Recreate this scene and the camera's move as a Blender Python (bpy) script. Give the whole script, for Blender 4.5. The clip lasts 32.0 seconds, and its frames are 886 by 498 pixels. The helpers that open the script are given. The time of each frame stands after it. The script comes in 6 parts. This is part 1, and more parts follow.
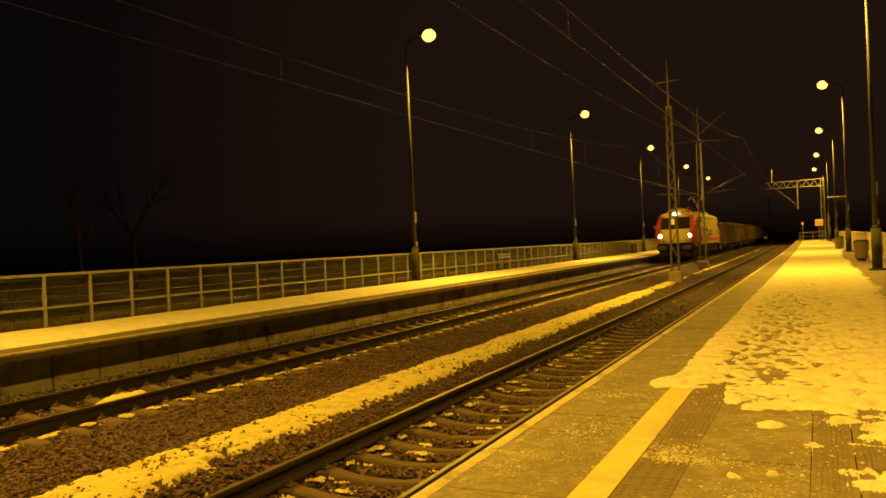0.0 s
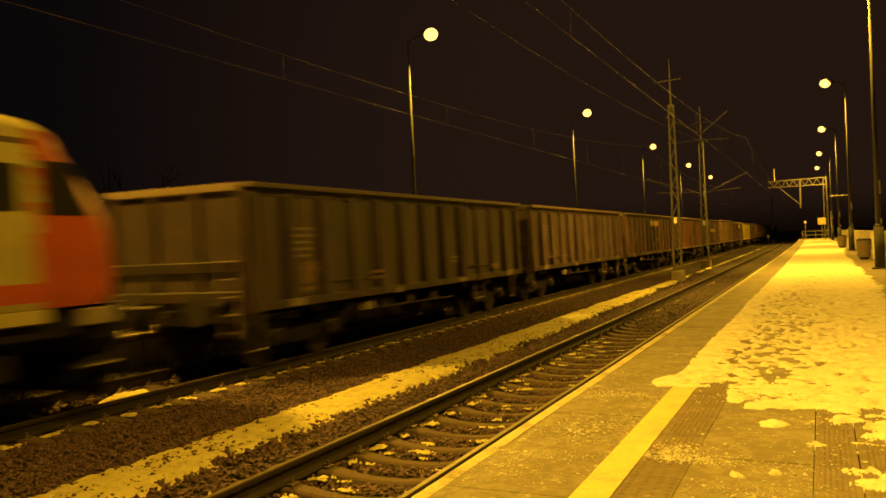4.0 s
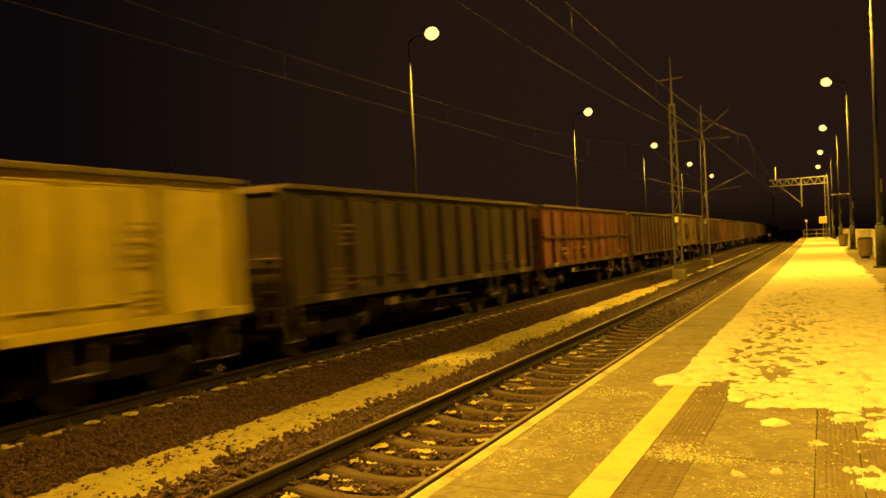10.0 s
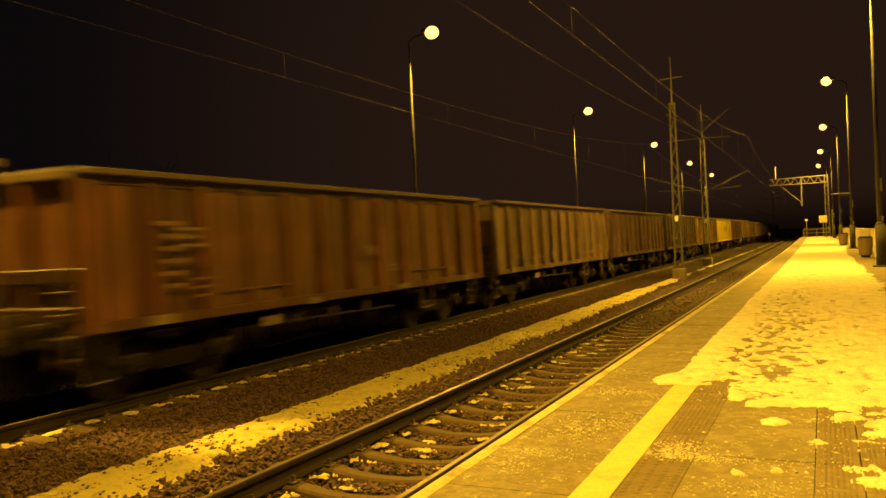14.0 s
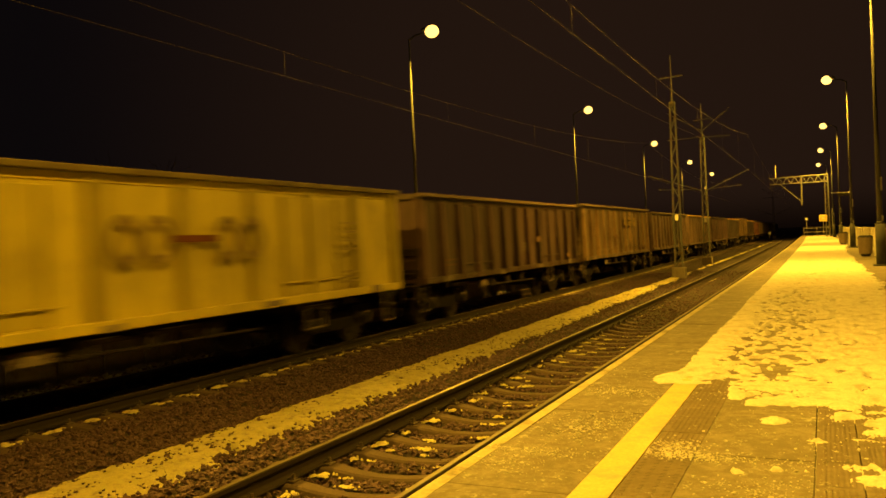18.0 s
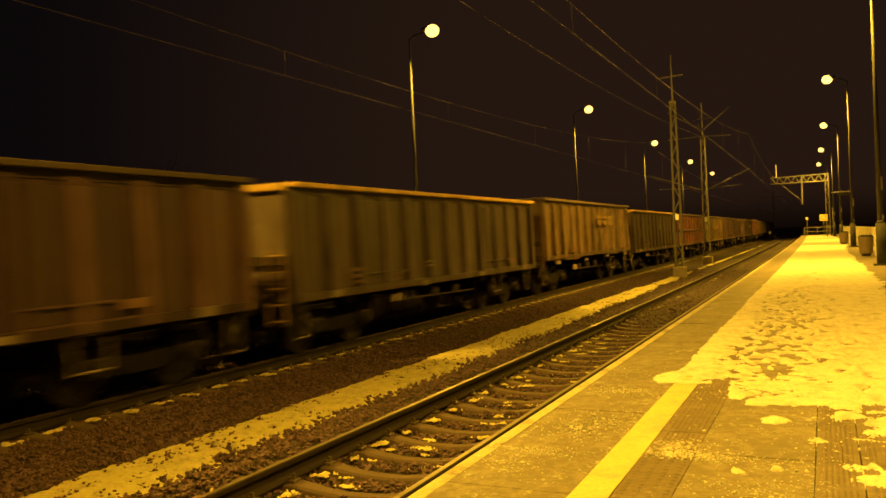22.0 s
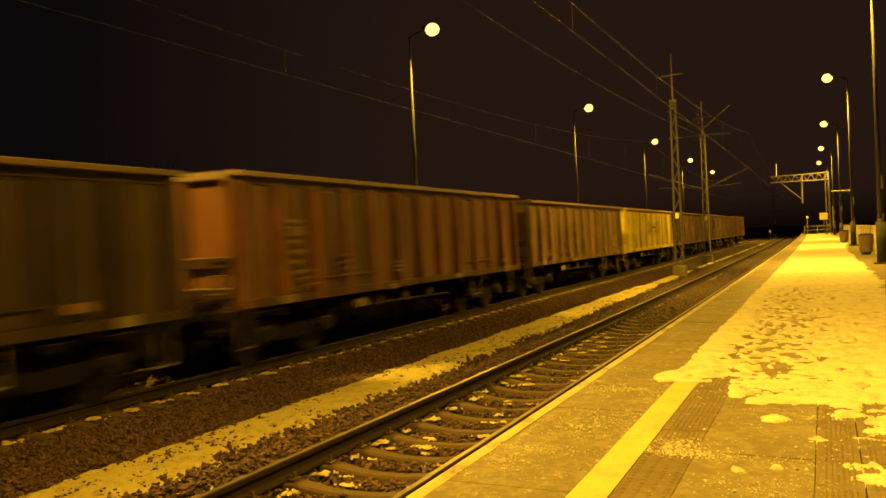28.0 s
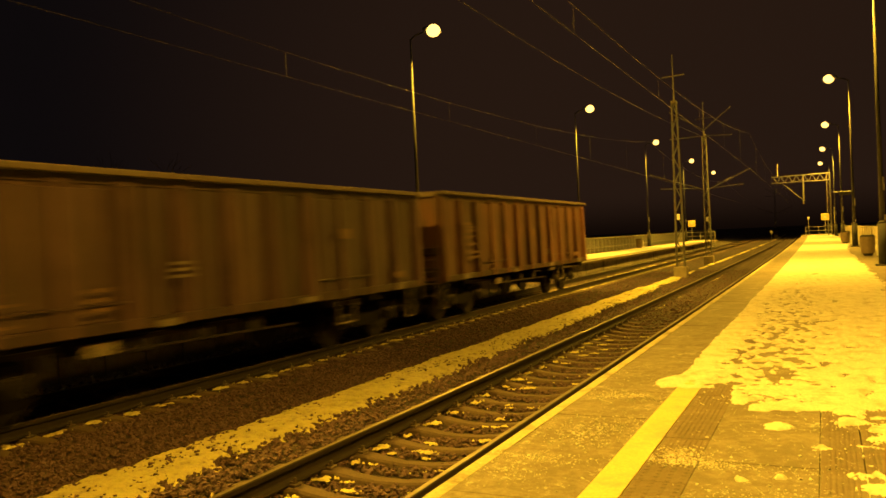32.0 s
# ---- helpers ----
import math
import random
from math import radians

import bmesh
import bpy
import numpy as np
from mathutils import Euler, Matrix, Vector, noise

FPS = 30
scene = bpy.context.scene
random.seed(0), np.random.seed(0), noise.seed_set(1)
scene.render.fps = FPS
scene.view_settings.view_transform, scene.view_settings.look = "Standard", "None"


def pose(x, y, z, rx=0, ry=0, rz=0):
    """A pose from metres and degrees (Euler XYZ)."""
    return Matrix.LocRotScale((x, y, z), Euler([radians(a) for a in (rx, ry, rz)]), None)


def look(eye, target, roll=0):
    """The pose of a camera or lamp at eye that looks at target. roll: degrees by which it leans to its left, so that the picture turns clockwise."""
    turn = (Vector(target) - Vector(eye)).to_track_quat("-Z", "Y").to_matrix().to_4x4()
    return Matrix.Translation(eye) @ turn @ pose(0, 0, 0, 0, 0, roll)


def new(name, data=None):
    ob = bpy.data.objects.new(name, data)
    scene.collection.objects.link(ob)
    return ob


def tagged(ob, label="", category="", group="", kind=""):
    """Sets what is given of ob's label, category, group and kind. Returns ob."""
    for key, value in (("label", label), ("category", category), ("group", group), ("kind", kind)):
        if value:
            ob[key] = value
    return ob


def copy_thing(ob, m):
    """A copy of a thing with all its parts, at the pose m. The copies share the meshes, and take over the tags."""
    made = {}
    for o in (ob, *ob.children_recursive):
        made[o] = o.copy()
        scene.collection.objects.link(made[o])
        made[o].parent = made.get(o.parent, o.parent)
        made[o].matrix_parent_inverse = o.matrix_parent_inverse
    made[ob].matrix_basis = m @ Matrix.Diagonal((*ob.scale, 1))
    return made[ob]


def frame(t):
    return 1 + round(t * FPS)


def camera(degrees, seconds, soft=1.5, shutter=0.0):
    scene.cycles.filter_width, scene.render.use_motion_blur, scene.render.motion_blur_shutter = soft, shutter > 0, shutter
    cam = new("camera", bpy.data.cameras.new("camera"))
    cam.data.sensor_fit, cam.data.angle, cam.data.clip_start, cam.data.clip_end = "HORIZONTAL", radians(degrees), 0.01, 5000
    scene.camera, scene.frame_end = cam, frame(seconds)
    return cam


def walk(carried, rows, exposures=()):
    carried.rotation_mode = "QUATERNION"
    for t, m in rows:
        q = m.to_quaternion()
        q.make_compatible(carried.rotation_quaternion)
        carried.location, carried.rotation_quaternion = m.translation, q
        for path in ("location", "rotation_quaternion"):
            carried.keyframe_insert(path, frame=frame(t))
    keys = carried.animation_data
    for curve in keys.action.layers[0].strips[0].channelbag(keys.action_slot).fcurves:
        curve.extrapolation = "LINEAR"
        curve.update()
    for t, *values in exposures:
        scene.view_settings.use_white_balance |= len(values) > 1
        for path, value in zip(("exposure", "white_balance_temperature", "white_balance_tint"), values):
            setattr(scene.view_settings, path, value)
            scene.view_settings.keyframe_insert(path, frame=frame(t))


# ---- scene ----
# ---- camera ----
cam = camera(55.59, 32.0, soft=1.6, shutter=0.62)
walk(cam, [
    (0, look((1.979, 0.000, 1.285), (-6.2080, 18.2479, 1.2310), -2.554)),
    (1, look((1.978, 0.000, 1.285), (-6.2206, 18.2420, 1.2207), -2.545)),
    (2, look((1.978, 0.000, 1.285), (-6.2438, 18.2320, 1.2180), -2.570)),
    (3, look((1.978, 0.000, 1.285), (-6.2454, 18.2315, 1.2134), -2.576)),
    (5.5, look((1.978, 0.000, 1.285), (-6.2810, 18.2144, 1.2056), -2.613)),
    (8, look((1.978, 0.000, 1.285), (-6.2813, 18.2144, 1.1946), -2.612)),
    (11, look((1.978, 0.000, 1.285), (-6.2820, 18.2141, 1.1839), -2.631)),
    (14, look((1.978, 0.000, 1.285), (-6.2834, 18.2132, 1.1697), -2.639)),
    (16.5, look((1.978, 0.000, 1.285), (-6.2839, 18.2126, 1.1482), -2.635)),
    (19, look((1.978, 0.000, 1.285), (-6.2869, 18.2120, 1.1412), -2.615)),
    (22, look((1.978, 0.000, 1.285), (-6.2940, 18.2088, 1.1308), -2.621)),
    (25, look((1.978, 0.000, 1.285), (-6.2957, 18.2087, 1.1211), -2.622)),
    (27.5, look((1.978, 0.000, 1.285), (-6.2976, 18.2074, 1.1051), -2.637)),
    (30, look((1.978, 0.000, 1.285), (-6.2969, 18.2070, 1.0905), -2.640)),
    (31, look((1.978, 0.001, 1.287), (-6.3000, 18.2060, 1.0930), -2.640)),
    (31.5, look((1.977, 0.003, 1.290), (-6.2990, 18.2075, 1.0850), -2.625)),
    (32, look((1.965, 0.025, 1.328), (-6.3303, 18.2224, 1.1495), -2.632)),
], [(0, -0.35), (2.5, -0.3), (5.5, 0.2), (9, 0.17), (9.9, 0.1), (11, 0.17), (14, 0.17), (16.8, 0.14), (18, -0.02), (19.2, 0.12), (20, 0.12), (25, 0.16), (30, 0.06), (32, 0.22)])

# ---- world and lamps ----
world = bpy.data.worlds.new("night")
scene.world = world
world.use_nodes = True
# night sky with the faint brown glow that the station's lamps throw into the haze above the line
_nt = world.node_tree
_co = _nt.nodes.new("ShaderNodeTexCoord")
_dot = _nt.nodes.new("ShaderNodeVectorMath")
_dot.operation = "DOT_PRODUCT"
_dot.inputs[1].default_value = Vector((-0.12, 1.0, 0.1)).normalized()
_rp = _nt.nodes.new("ShaderNodeValToRGB")
_rp.color_ramp.interpolation = "EASE"
_rp.color_ramp.elements[0].position, _rp.color_ramp.elements[0].color = 0.72, (0.0033, 0.0023, 0.0025, 1)
_rp.color_ramp.elements[1].position, _rp.color_ramp.elements[1].color = 1.0, (0.0165, 0.008, 0.0046, 1)
_nt.links.new(_co.outputs["Generated"], _dot.inputs[0])
_nt.links.new(_dot.outputs["Value"], _rp.inputs[0])
_nt.links.new(_rp.outputs[0], _nt.nodes["Background"].inputs[0])
# darker down at the skyline
_sep = _nt.nodes.new("ShaderNodeSeparateXYZ")
_nt.links.new(_co.outputs["Generated"], _sep.inputs[0])
_low = _nt.nodes.new("ShaderNodeMapRange")
_low.interpolation_type = "SMOOTHSTEP"
_low.inputs[1].default_value, _low.inputs[2].default_value, _low.inputs[3].default_value = -0.01, 0.05, 0.2
_nt.links.new(_sep.outputs[2], _low.inputs[0])
_nt.links.new(_low.outputs[0], _nt.nodes["Background"].inputs[1])
SODIUM = (1.0, 0.503, 0.027)
LAMP_POWER = 2180.0
GLOW = 3.0

# ---- plan: x across the tracks, y along them, z = 0 at the near platform's edge ----
RAIL_Z = -0.611
SLEEPER_Z = RAIL_Z - 0.172
NEAR_TRACK = -1.772
FAR_TRACK = -7.633
NEAR_PHASE, FAR_PHASE = 0.23, 0.445  # where the sleepers lie within each 0.6 m
FAR_EDGE, FAR_Z, FENCE_X = -9.274, -0.054, -13.067
FALL = -0.015
CURVE, CURVE_Y = 0.0001293, 4.55


def bend(y):
    """Sideways drift of the line, which curves gently to the left."""
    return -CURVE * max(0.0, y - CURVE_Y) ** 2 / 2


def heading(y):
    return math.degrees(CURVE * max(0.0, y - CURVE_Y))


def along(x, y, z, rz=0.0):
    return pose(x + bend(y), y, z, 0, 0, rz + heading(y))


# ---- materials ----
def material(name):
    m = bpy.data.materials.new(name)
    m.use_nodes = True
    nt = m.node_tree
    return m, nt, nt.nodes["Principled BSDF"]


def node(nt, kind, **inputs):
    n = nt.nodes.new(kind)
    for k, v in inputs.items():
        key = k.replace("_", " ")
        n.inputs[key].default_value = v
    return n


def ramp(nt, fac, stops):
    r = nt.nodes.new("ShaderNodeValToRGB")
    els = r.color_ramp.elements
    while len(els) < len(stops):
        els.new(0.5)
    for e, (pos, col) in zip(els, stops):
        e.position = pos
        e.color = (*col, 1) if len(col) == 3 else col
    nt.links.new(fac, r.inputs[0])
    return r.outputs[0]


def mix(nt, fac, a, b, mode="MIX"):
    n = nt.nodes.new("ShaderNodeMix")
    n.data_type, n.blend_type = "RGBA", mode
    for sock, v in ((n.inputs[0], fac), (n.inputs[6], a), (n.inputs[7], b)):
        if isinstance(v, (int, float)):
            sock.default_value = v
        elif isinstance(v, tuple):
            sock.default_value = (*v, 1)
        else:
            nt.links.new(v, sock)
    return n.outputs[2]


def coords(nt, scale=(1, 1, 1), which="Object"):
    t = nt.nodes.new("ShaderNodeTexCoord")
    mp = nt.nodes.new("ShaderNodeMapping")
    mp.inputs["Scale"].default_value = scale
    nt.links.new(t.outputs[which], mp.inputs[0])
    return mp.outputs[0]


def world_coords(nt, scale=(1, 1, 1)):
    t = nt.nodes.new("ShaderNodeNewGeometry")
    mp = nt.nodes.new("ShaderNodeMapping")
    mp.inputs["Scale"].default_value = scale
    nt.links.new(t.outputs["Position"], mp.inputs[0])
    return mp.outputs[0]


def tex_noise(nt, vec, scale, detail=4.0, rough=0.6):
    n = node(nt, "ShaderNodeTexNoise", Scale=scale, Detail=detail, Roughness=rough)
    nt.links.new(vec, n.inputs["Vector"])
    return n.outputs["Fac"]


def bump(nt, bsdf, height, strength=0.4, dist=0.01):
    b = node(nt, "ShaderNodeBump", Strength=strength, Distance=dist)
    nt.links.new(height, b.inputs["Height"])
    nt.links.new(b.outputs[0], bsdf.inputs["Normal"])


def grainy(name, dark, light, scale=6.0, rough=0.8, metal=0.0, fine=60.0, bumps=0.3, dist=0.01, place=False, stain=None, stain_scale=1.2):
    """A surface with two scales of variation: blotches and grain."""
    m, nt, b = material(name)
    vec = world_coords(nt) if place else coords(nt)
    big = tex_noise(nt, vec, scale)
    small = tex_noise(nt, vec, fine, 3.0)
    c = ramp(nt, big, [(0.3, dark), (0.7, light)])
    c = mix(nt, 0.35, c, ramp(nt, small, [(0.3, tuple(v * 0.6 for v in dark)), (0.75, tuple(min(1, v * 1.25) for v in light))]))
    if stain:
        s = ramp(nt, tex_noise(nt, vec, stain_scale, 6.0, 0.7), [(0.5, (0, 0, 0)), (0.66, (1, 1, 1))])
        c = mix(nt, s, c, stain)
    nt.links.new(c, b.inputs["Base Color"])
    b.inputs["Roughness"].default_value = rough
    b.inputs["Metallic"].default_value = metal
    bump(nt, b, small, bumps, dist)
    return m


def pieces(name, dark, light, rough=0.8, fine=70.0, spread=0.5, bumps=0.4, island=False, snow=0.0, dist=0.006, frost=0.0):
    """Like grainy, with a shade of its own for every piece; optional dusting of snow."""
    m, nt, b = material(name)
    vec = world_coords(nt)
    if island:
        rnd = nt.nodes.new("ShaderNodeNewGeometry").outputs["Random Per Island"]
    else:
        rnd = nt.nodes.new("ShaderNodeObjectInfo").outputs["Random"]
    small = tex_noise(nt, vec, fine, 4.0)
    big = tex_noise(nt, vec, 2.2, 5.0)
    base = ramp(nt, big, [(0.3, dark), (0.7, light)])
    c = mix(nt, spread, base, ramp(nt, rnd, [(0.0, dark), (1.0, light)]))
    c = mix(nt, 0.3, c, ramp(nt, small, [(0.3, tuple(v * 0.55 for v in dark)), (0.7, tuple(min(1, v * 1.2) for v in light))]))
    if frost:
        film = mix(nt, 0.55, tex_noise(nt, vec, 1.6, 6.0, 0.72), tex_noise(nt, vec, 11.0, 5.0, 0.75))
        c = mix(nt, ramp(nt, film, [(0.46, (0, 0, 0)), (0.66, (frost, frost, frost))]), c, (0.42, 0.4, 0.36))
    if snow:
        s = ramp(nt, mix(nt, 0.5, tex_noise(nt, vec, 3.0, 6.0, 0.75), tex_noise(nt, vec, 26.0, 5.0, 0.8)), [(1 - snow - 0.02, (0, 0, 0)), (1 - snow + 0.04, (1, 1, 1))])
        c = mix(nt, s, c, (0.5, 0.5, 0.5))
    nt.links.new(c, b.inputs["Base Color"])
    b.inputs["Roughness"].default_value = rough
    bump(nt, b, small, bumps, dist)
    return m


M_SNOW = grainy("snow", (0.62, 0.61, 0.59), (0.8, 0.79, 0.77), 2.2, 0.8, 0, 45.0, 0.4, 0.012, True, (0.46, 0.43, 0.38), 4.5)
M_SLAB = pieces("platform_slab_concrete", (0.118, 0.104, 0.086), (0.185, 0.165, 0.137), 0.6, 90.0, 0.5, 0.3, snow=0.425, frost=0.55)
M_SLABDRY = pieces("platform_paving", (0.11, 0.097, 0.08), (0.165, 0.146, 0.12), 0.7, 90.0, 0.4, 0.3, snow=0.36, frost=0.3)
M_SLABBARE = pieces("bare_edge_concrete", (0.085, 0.07, 0.058), (0.13, 0.11, 0.09), 0.75, 60.0, 0.3, 0.3)
M_TACTILE = pieces("tactile_concrete", (0.118, 0.097, 0.08), (0.178, 0.148, 0.123), 0.65, 90.0, 0.5, 0.3, snow=0.4, frost=0.3)
M_YELLOW = grainy("yellow_line_paint", (0.62, 0.5, 0.2), (0.75, 0.62, 0.26), 5.0, 0.55, 0, 60.0, 0.2, 0.003, True, (0.45, 0.38, 0.25), 2.5)
M_WALL = grainy("platform_wall_concrete", (0.33, 0.305, 0.29), (0.47, 0.445, 0.42), 1.3, 0.85, 0, 30.0, 0.4, 0.01, True, (0.13, 0.115, 0.1), 1.1)
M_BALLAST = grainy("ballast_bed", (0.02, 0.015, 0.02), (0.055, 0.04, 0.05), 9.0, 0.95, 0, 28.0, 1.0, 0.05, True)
M_STONE = pieces("ballast_stone", (0.04, 0.027, 0.04), (0.19, 0.125, 0.165), 0.9, 50.0, 0.75, 0.5, True)
M_PALESTONE = pieces("pale_gravel", (0.26, 0.25, 0.26), (0.72, 0.7, 0.69), 0.9, 50.0, 0.8, 0.5, True)
M_SLEEPER = pieces("sleeper_concrete", (0.075, 0.054, 0.05), (0.14, 0.102, 0.09), 0.85, 40.0, 0.4, 0.5)
M_RAIL = grainy("rail_rust", (0.011, 0.0078, 0.009), (0.027, 0.018, 0.018), 8.0, 0.75, 0.1, 60.0, 0.3, 0.004, True)
M_RAILTOP = grainy("rail_running_band", (0.13, 0.11, 0.1), (0.22, 0.19, 0.17), 12.0, 0.46, 0.6, 80.0, 0.1, 0.002, True)
M_CLIP = grainy("rail_clip_steel", (0.09, 0.075, 0.07), (0.2, 0.165, 0.15), 20.0, 0.4, 0.5)
M_GALV = grainy("galvanised_steel", (0.26, 0.265, 0.28), (0.37, 0.38, 0.4), 5.0, 0.5, 0.45, 70.0, 0.15, 0.003, False, (0.26, 0.25, 0.24), 4.0)
M_POLE = grainy("lamp_pole_paint", (0.016, 0.018, 0.028), (0.028, 0.031, 0.046), 4.0, 0.7, 0.0, 60.0, 0.15, 0.003)
M_DARKPOLE = grainy("dark_pole_sleeve", (0.016, 0.017, 0.02), (0.034, 0.036, 0.042), 4.0, 0.85, 0.0)
M_MAST = grainy("mast_grey_paint", (0.075, 0.082, 0.095), (0.12, 0.13, 0.15), 3.0, 0.65, 0.1, 50.0, 0.2, 0.004, False, (0.1, 0.062, 0.042), 5.0)
M_PARAPET = grainy("pale_parapet_concrete", (0.42, 0.38, 0.32), (0.55, 0.51, 0.44), 1.5, 0.85, 0, 30.0, 0.3, 0.01, True, (0.3, 0.26, 0.21), 0.9)
M_GREYCONC = grainy("foundation_concrete", (0.17, 0.145, 0.12), (0.26, 0.23, 0.195), 4.0, 0.9)
M_FENCE = grainy("fence_steel", (0.3, 0.305, 0.32), (0.42, 0.43, 0.45), 4.0, 0.5, 0.3, 70.0, 0.15, 0.003)
M_EDGE = grainy("worn_edge_paint", (0.42, 0.39, 0.25), (0.58, 0.54, 0.36), 3.0, 0.7, 0, 40.0, 0.3, 0.004, True, (0.17, 0.15, 0.12), 2.2)
M_OLDSNOW = grainy("old_dirty_snow", (0.53, 0.5, 0.2), (0.66, 0.625, 0.27), 4.0, 0.85, 0, 60.0, 0.25, 0.008, True, (0.36, 0.31, 0.22), 9.0)
M_WIRE = grainy("copper_wire", (0.06, 0.055, 0.08), (0.11, 0.1, 0.14), 4.0, 0.45, 0.7)
M_INSUL = grainy("ceramic_insulator", (0.5, 0.48, 0.45), (0.62, 0.6, 0.57), 9.0, 0.25)
M_GROUND = grainy("dark_winter_ground", (0.03, 0.026, 0.018), (0.075, 0.062, 0.045), 0.8, 0.95, 0, 12.0, 0.8, 0.05, True, (0.4, 0.4, 0.42), 0.35)
M_GRASS = pieces("dry_grass", (0.1, 0.075, 0.035), (0.24, 0.19, 0.1), 0.9, 30.0, 0.8, 0.2, True)
M_SIGNYELLOW = grainy("sign_yellow", (0.75, 0.6, 0.2), (0.8, 0.65, 0.24), 6.0, 0.45)
M_WHITE = grainy("white_enamel", (0.72, 0.72, 0.7), (0.82, 0.82, 0.8), 6.0, 0.45)
M_BLACK = grainy("black_enamel", (0.02, 0.02, 0.02), (0.04, 0.04, 0.04), 6.0, 0.5)
M_BIN = grainy("litter_bin_paint", (0.1, 0.075, 0.055), (0.16, 0.12, 0.09), 6.0, 0.6)
M_BARK = grainy("tree_bark", (0.018, 0.014, 0.012), (0.045, 0.035, 0.03), 6.0, 0.9)


def glowing(name, color, strength):
    m, nt, b = material(name)
    b.inputs["Base Color"].default_value = (0.8, 0.8, 0.8, 1)
    b.inputs["Emission Color"].default_value = (*color, 1)
    b.inputs["Emission Strength"].default_value = strength
    return m


M_LAMPGLASS = glowing("sodium_lamp_bowl", (1.0, 0.58, 0.12), GLOW)
M_HEADLIGHT = glowing("train_headlight", (0.8, 0.9, 1.0), 300.0)
M_TOPLIGHT = glowing("train_roof_light", (0.86, 0.92, 1.0), 60.0)


# ---- mesh helpers ----
def from_mesh(name, verts, faces, mat, parent=None, label="", smooth=False):
    me = bpy.data.meshes.new(name)
    me.from_pydata([tuple(v) for v in verts], [], [tuple(f) for f in faces])
    me.materials.append(mat)
    if smooth:
        me.polygons.foreach_set("use_smooth", [True] * len(me.polygons))
    me.update()
    ob = new(name, me)
    if parent:
        ob.parent = parent
    if label:
        ob["label"] = label
    return ob


def part(name, bm, mat, parent=None, label="", smooth=False):
    me = bpy.data.meshes.new(name)
    bm.normal_update()
    bm.to_mesh(me)
    bm.free()
    for m in (mat if isinstance(mat, (list, tuple)) else (mat,)):
        me.materials.append(m)
    if smooth:
        me.polygons.foreach_set("use_smooth", [True] * len(me.polygons))
    ob = new(name, me)
    if parent:
        ob.parent = parent
    if label:
        ob["label"] = label
    return ob


def again(ob, x=0, y=0, z=0, rz=0, parent=None):
    """Another part on the same mesh."""
    o = bpy.data.objects.new(ob.name, ob.data)
    scene.collection.objects.link(o)
    o.parent = parent or ob.parent
    o.matrix_basis = pose(x, y, z, 0, 0, rz)
    return o


def box(bm, x0, x1, y0, y1, z0, z1, bevel=0.0):
    r = bmesh.ops.create_cube(bm, size=1.0)
    vs = r["verts"]
    for v in vs:
        v.co = Vector((x0 + (v.co.x + 0.5) * (x1 - x0), y0 + (v.co.y + 0.5) * (y1 - y0), z0 + (v.co.z + 0.5) * (z1 - z0)))
    if bevel:
        es = {e for v in vs for e in v.link_edges}
        bmesh.ops.bevel(bm, geom=list(es), offset=bevel, segments=1, affect="EDGES", profile=0.5)
    return bm


def tube(bm, a, b, r0, r1=None, seg=8, caps=True):
    a, b = Vector(a), Vector(b)
    r1 = r0 if r1 is None else r1
    q = (b - a).to_track_quat("Z", "Y").to_matrix().to_4x4()
    bmesh.ops.create_cone(bm, cap_ends=caps, segments=seg, radius1=r0, radius2=r1, depth=(b - a).length, matrix=Matrix.Translation((a + b) / 2) @ q)
    return bm


def bm_new():
    return bmesh.new()


def thing(name, m, label, category, group=""):
    e = new(name)
    e.empty_display_size = 0.2
    e.matrix_basis = m
    return tagged(e, label, category, group)


def stations(y0, y1, near=2.0, grow=1.06, top=12.0):
    ys, y, s = [y0], y0, near
    while y < y1:
        y = min(y1, y + s)
        ys.append(y)
        s = min(top, s * grow)
    return ys


def sweep(profile, ys, closed=True):
    """Carries a profile of (x, z) along the line."""
    n = len(profile)
    verts = [(x + bend(y), y, z) for y in ys for x, z in profile]
    faces = []
    for i in range(len(ys) - 1):
        for j in range(n if closed else n - 1):
            k = (j + 1) % n
            faces.append((i * n + j, i * n + k, (i + 1) * n + k, (i + 1) * n + j))
    if closed:
        faces.append(tuple(range(n)))
        faces.append(tuple((len(ys) - 1) * n + j for j in reversed(range(n))))
    return verts, faces


def rect(x0, x1, z0, z1):
    return [(x0, z0), (x1, z0), (x1, z1), (x0, z1)]


def lattice_noise(seed):
    rng = np.random.default_rng(seed)
    grid = rng.random((256, 256))

    def f(x, y):
        x, y = np.asarray(x, float), np.asarray(y, float)
        xi, yi = np.floor(x).astype(int), np.floor(y).astype(int)
        u, v = x - xi, y - yi
        u, v = u * u * (3 - 2 * u), v * v * (3 - 2 * v)
        a, b = grid[xi % 256, yi % 256], grid[(xi + 1) % 256, yi % 256]
        c, d = grid[xi % 256, (yi + 1) % 256], grid[(xi + 1) % 256, (yi + 1) % 256]
        return (a * (1 - u) + b * u) * (1 - v) + (c * (1 - u) + d * u) * v
    return f


N1, N2, N3 = lattice_noise(3), lattice_noise(5), lattice_noise(7)


def fractal(x, y, scale, octaves=4, gain=0.55):
    t, amp, tot = 0, 1.0, 0.0
    for i in range(octaves):
        x, y = 0.8 * x - 0.6 * y, 0.6 * x + 0.8 * y
        t = t + amp * (N1, N2, N3)[i % 3](x * scale + 11.3 * i, y * scale + 7.7 * i)
        tot += amp
        amp *= gain
        scale *= 2.07
    return t / tot


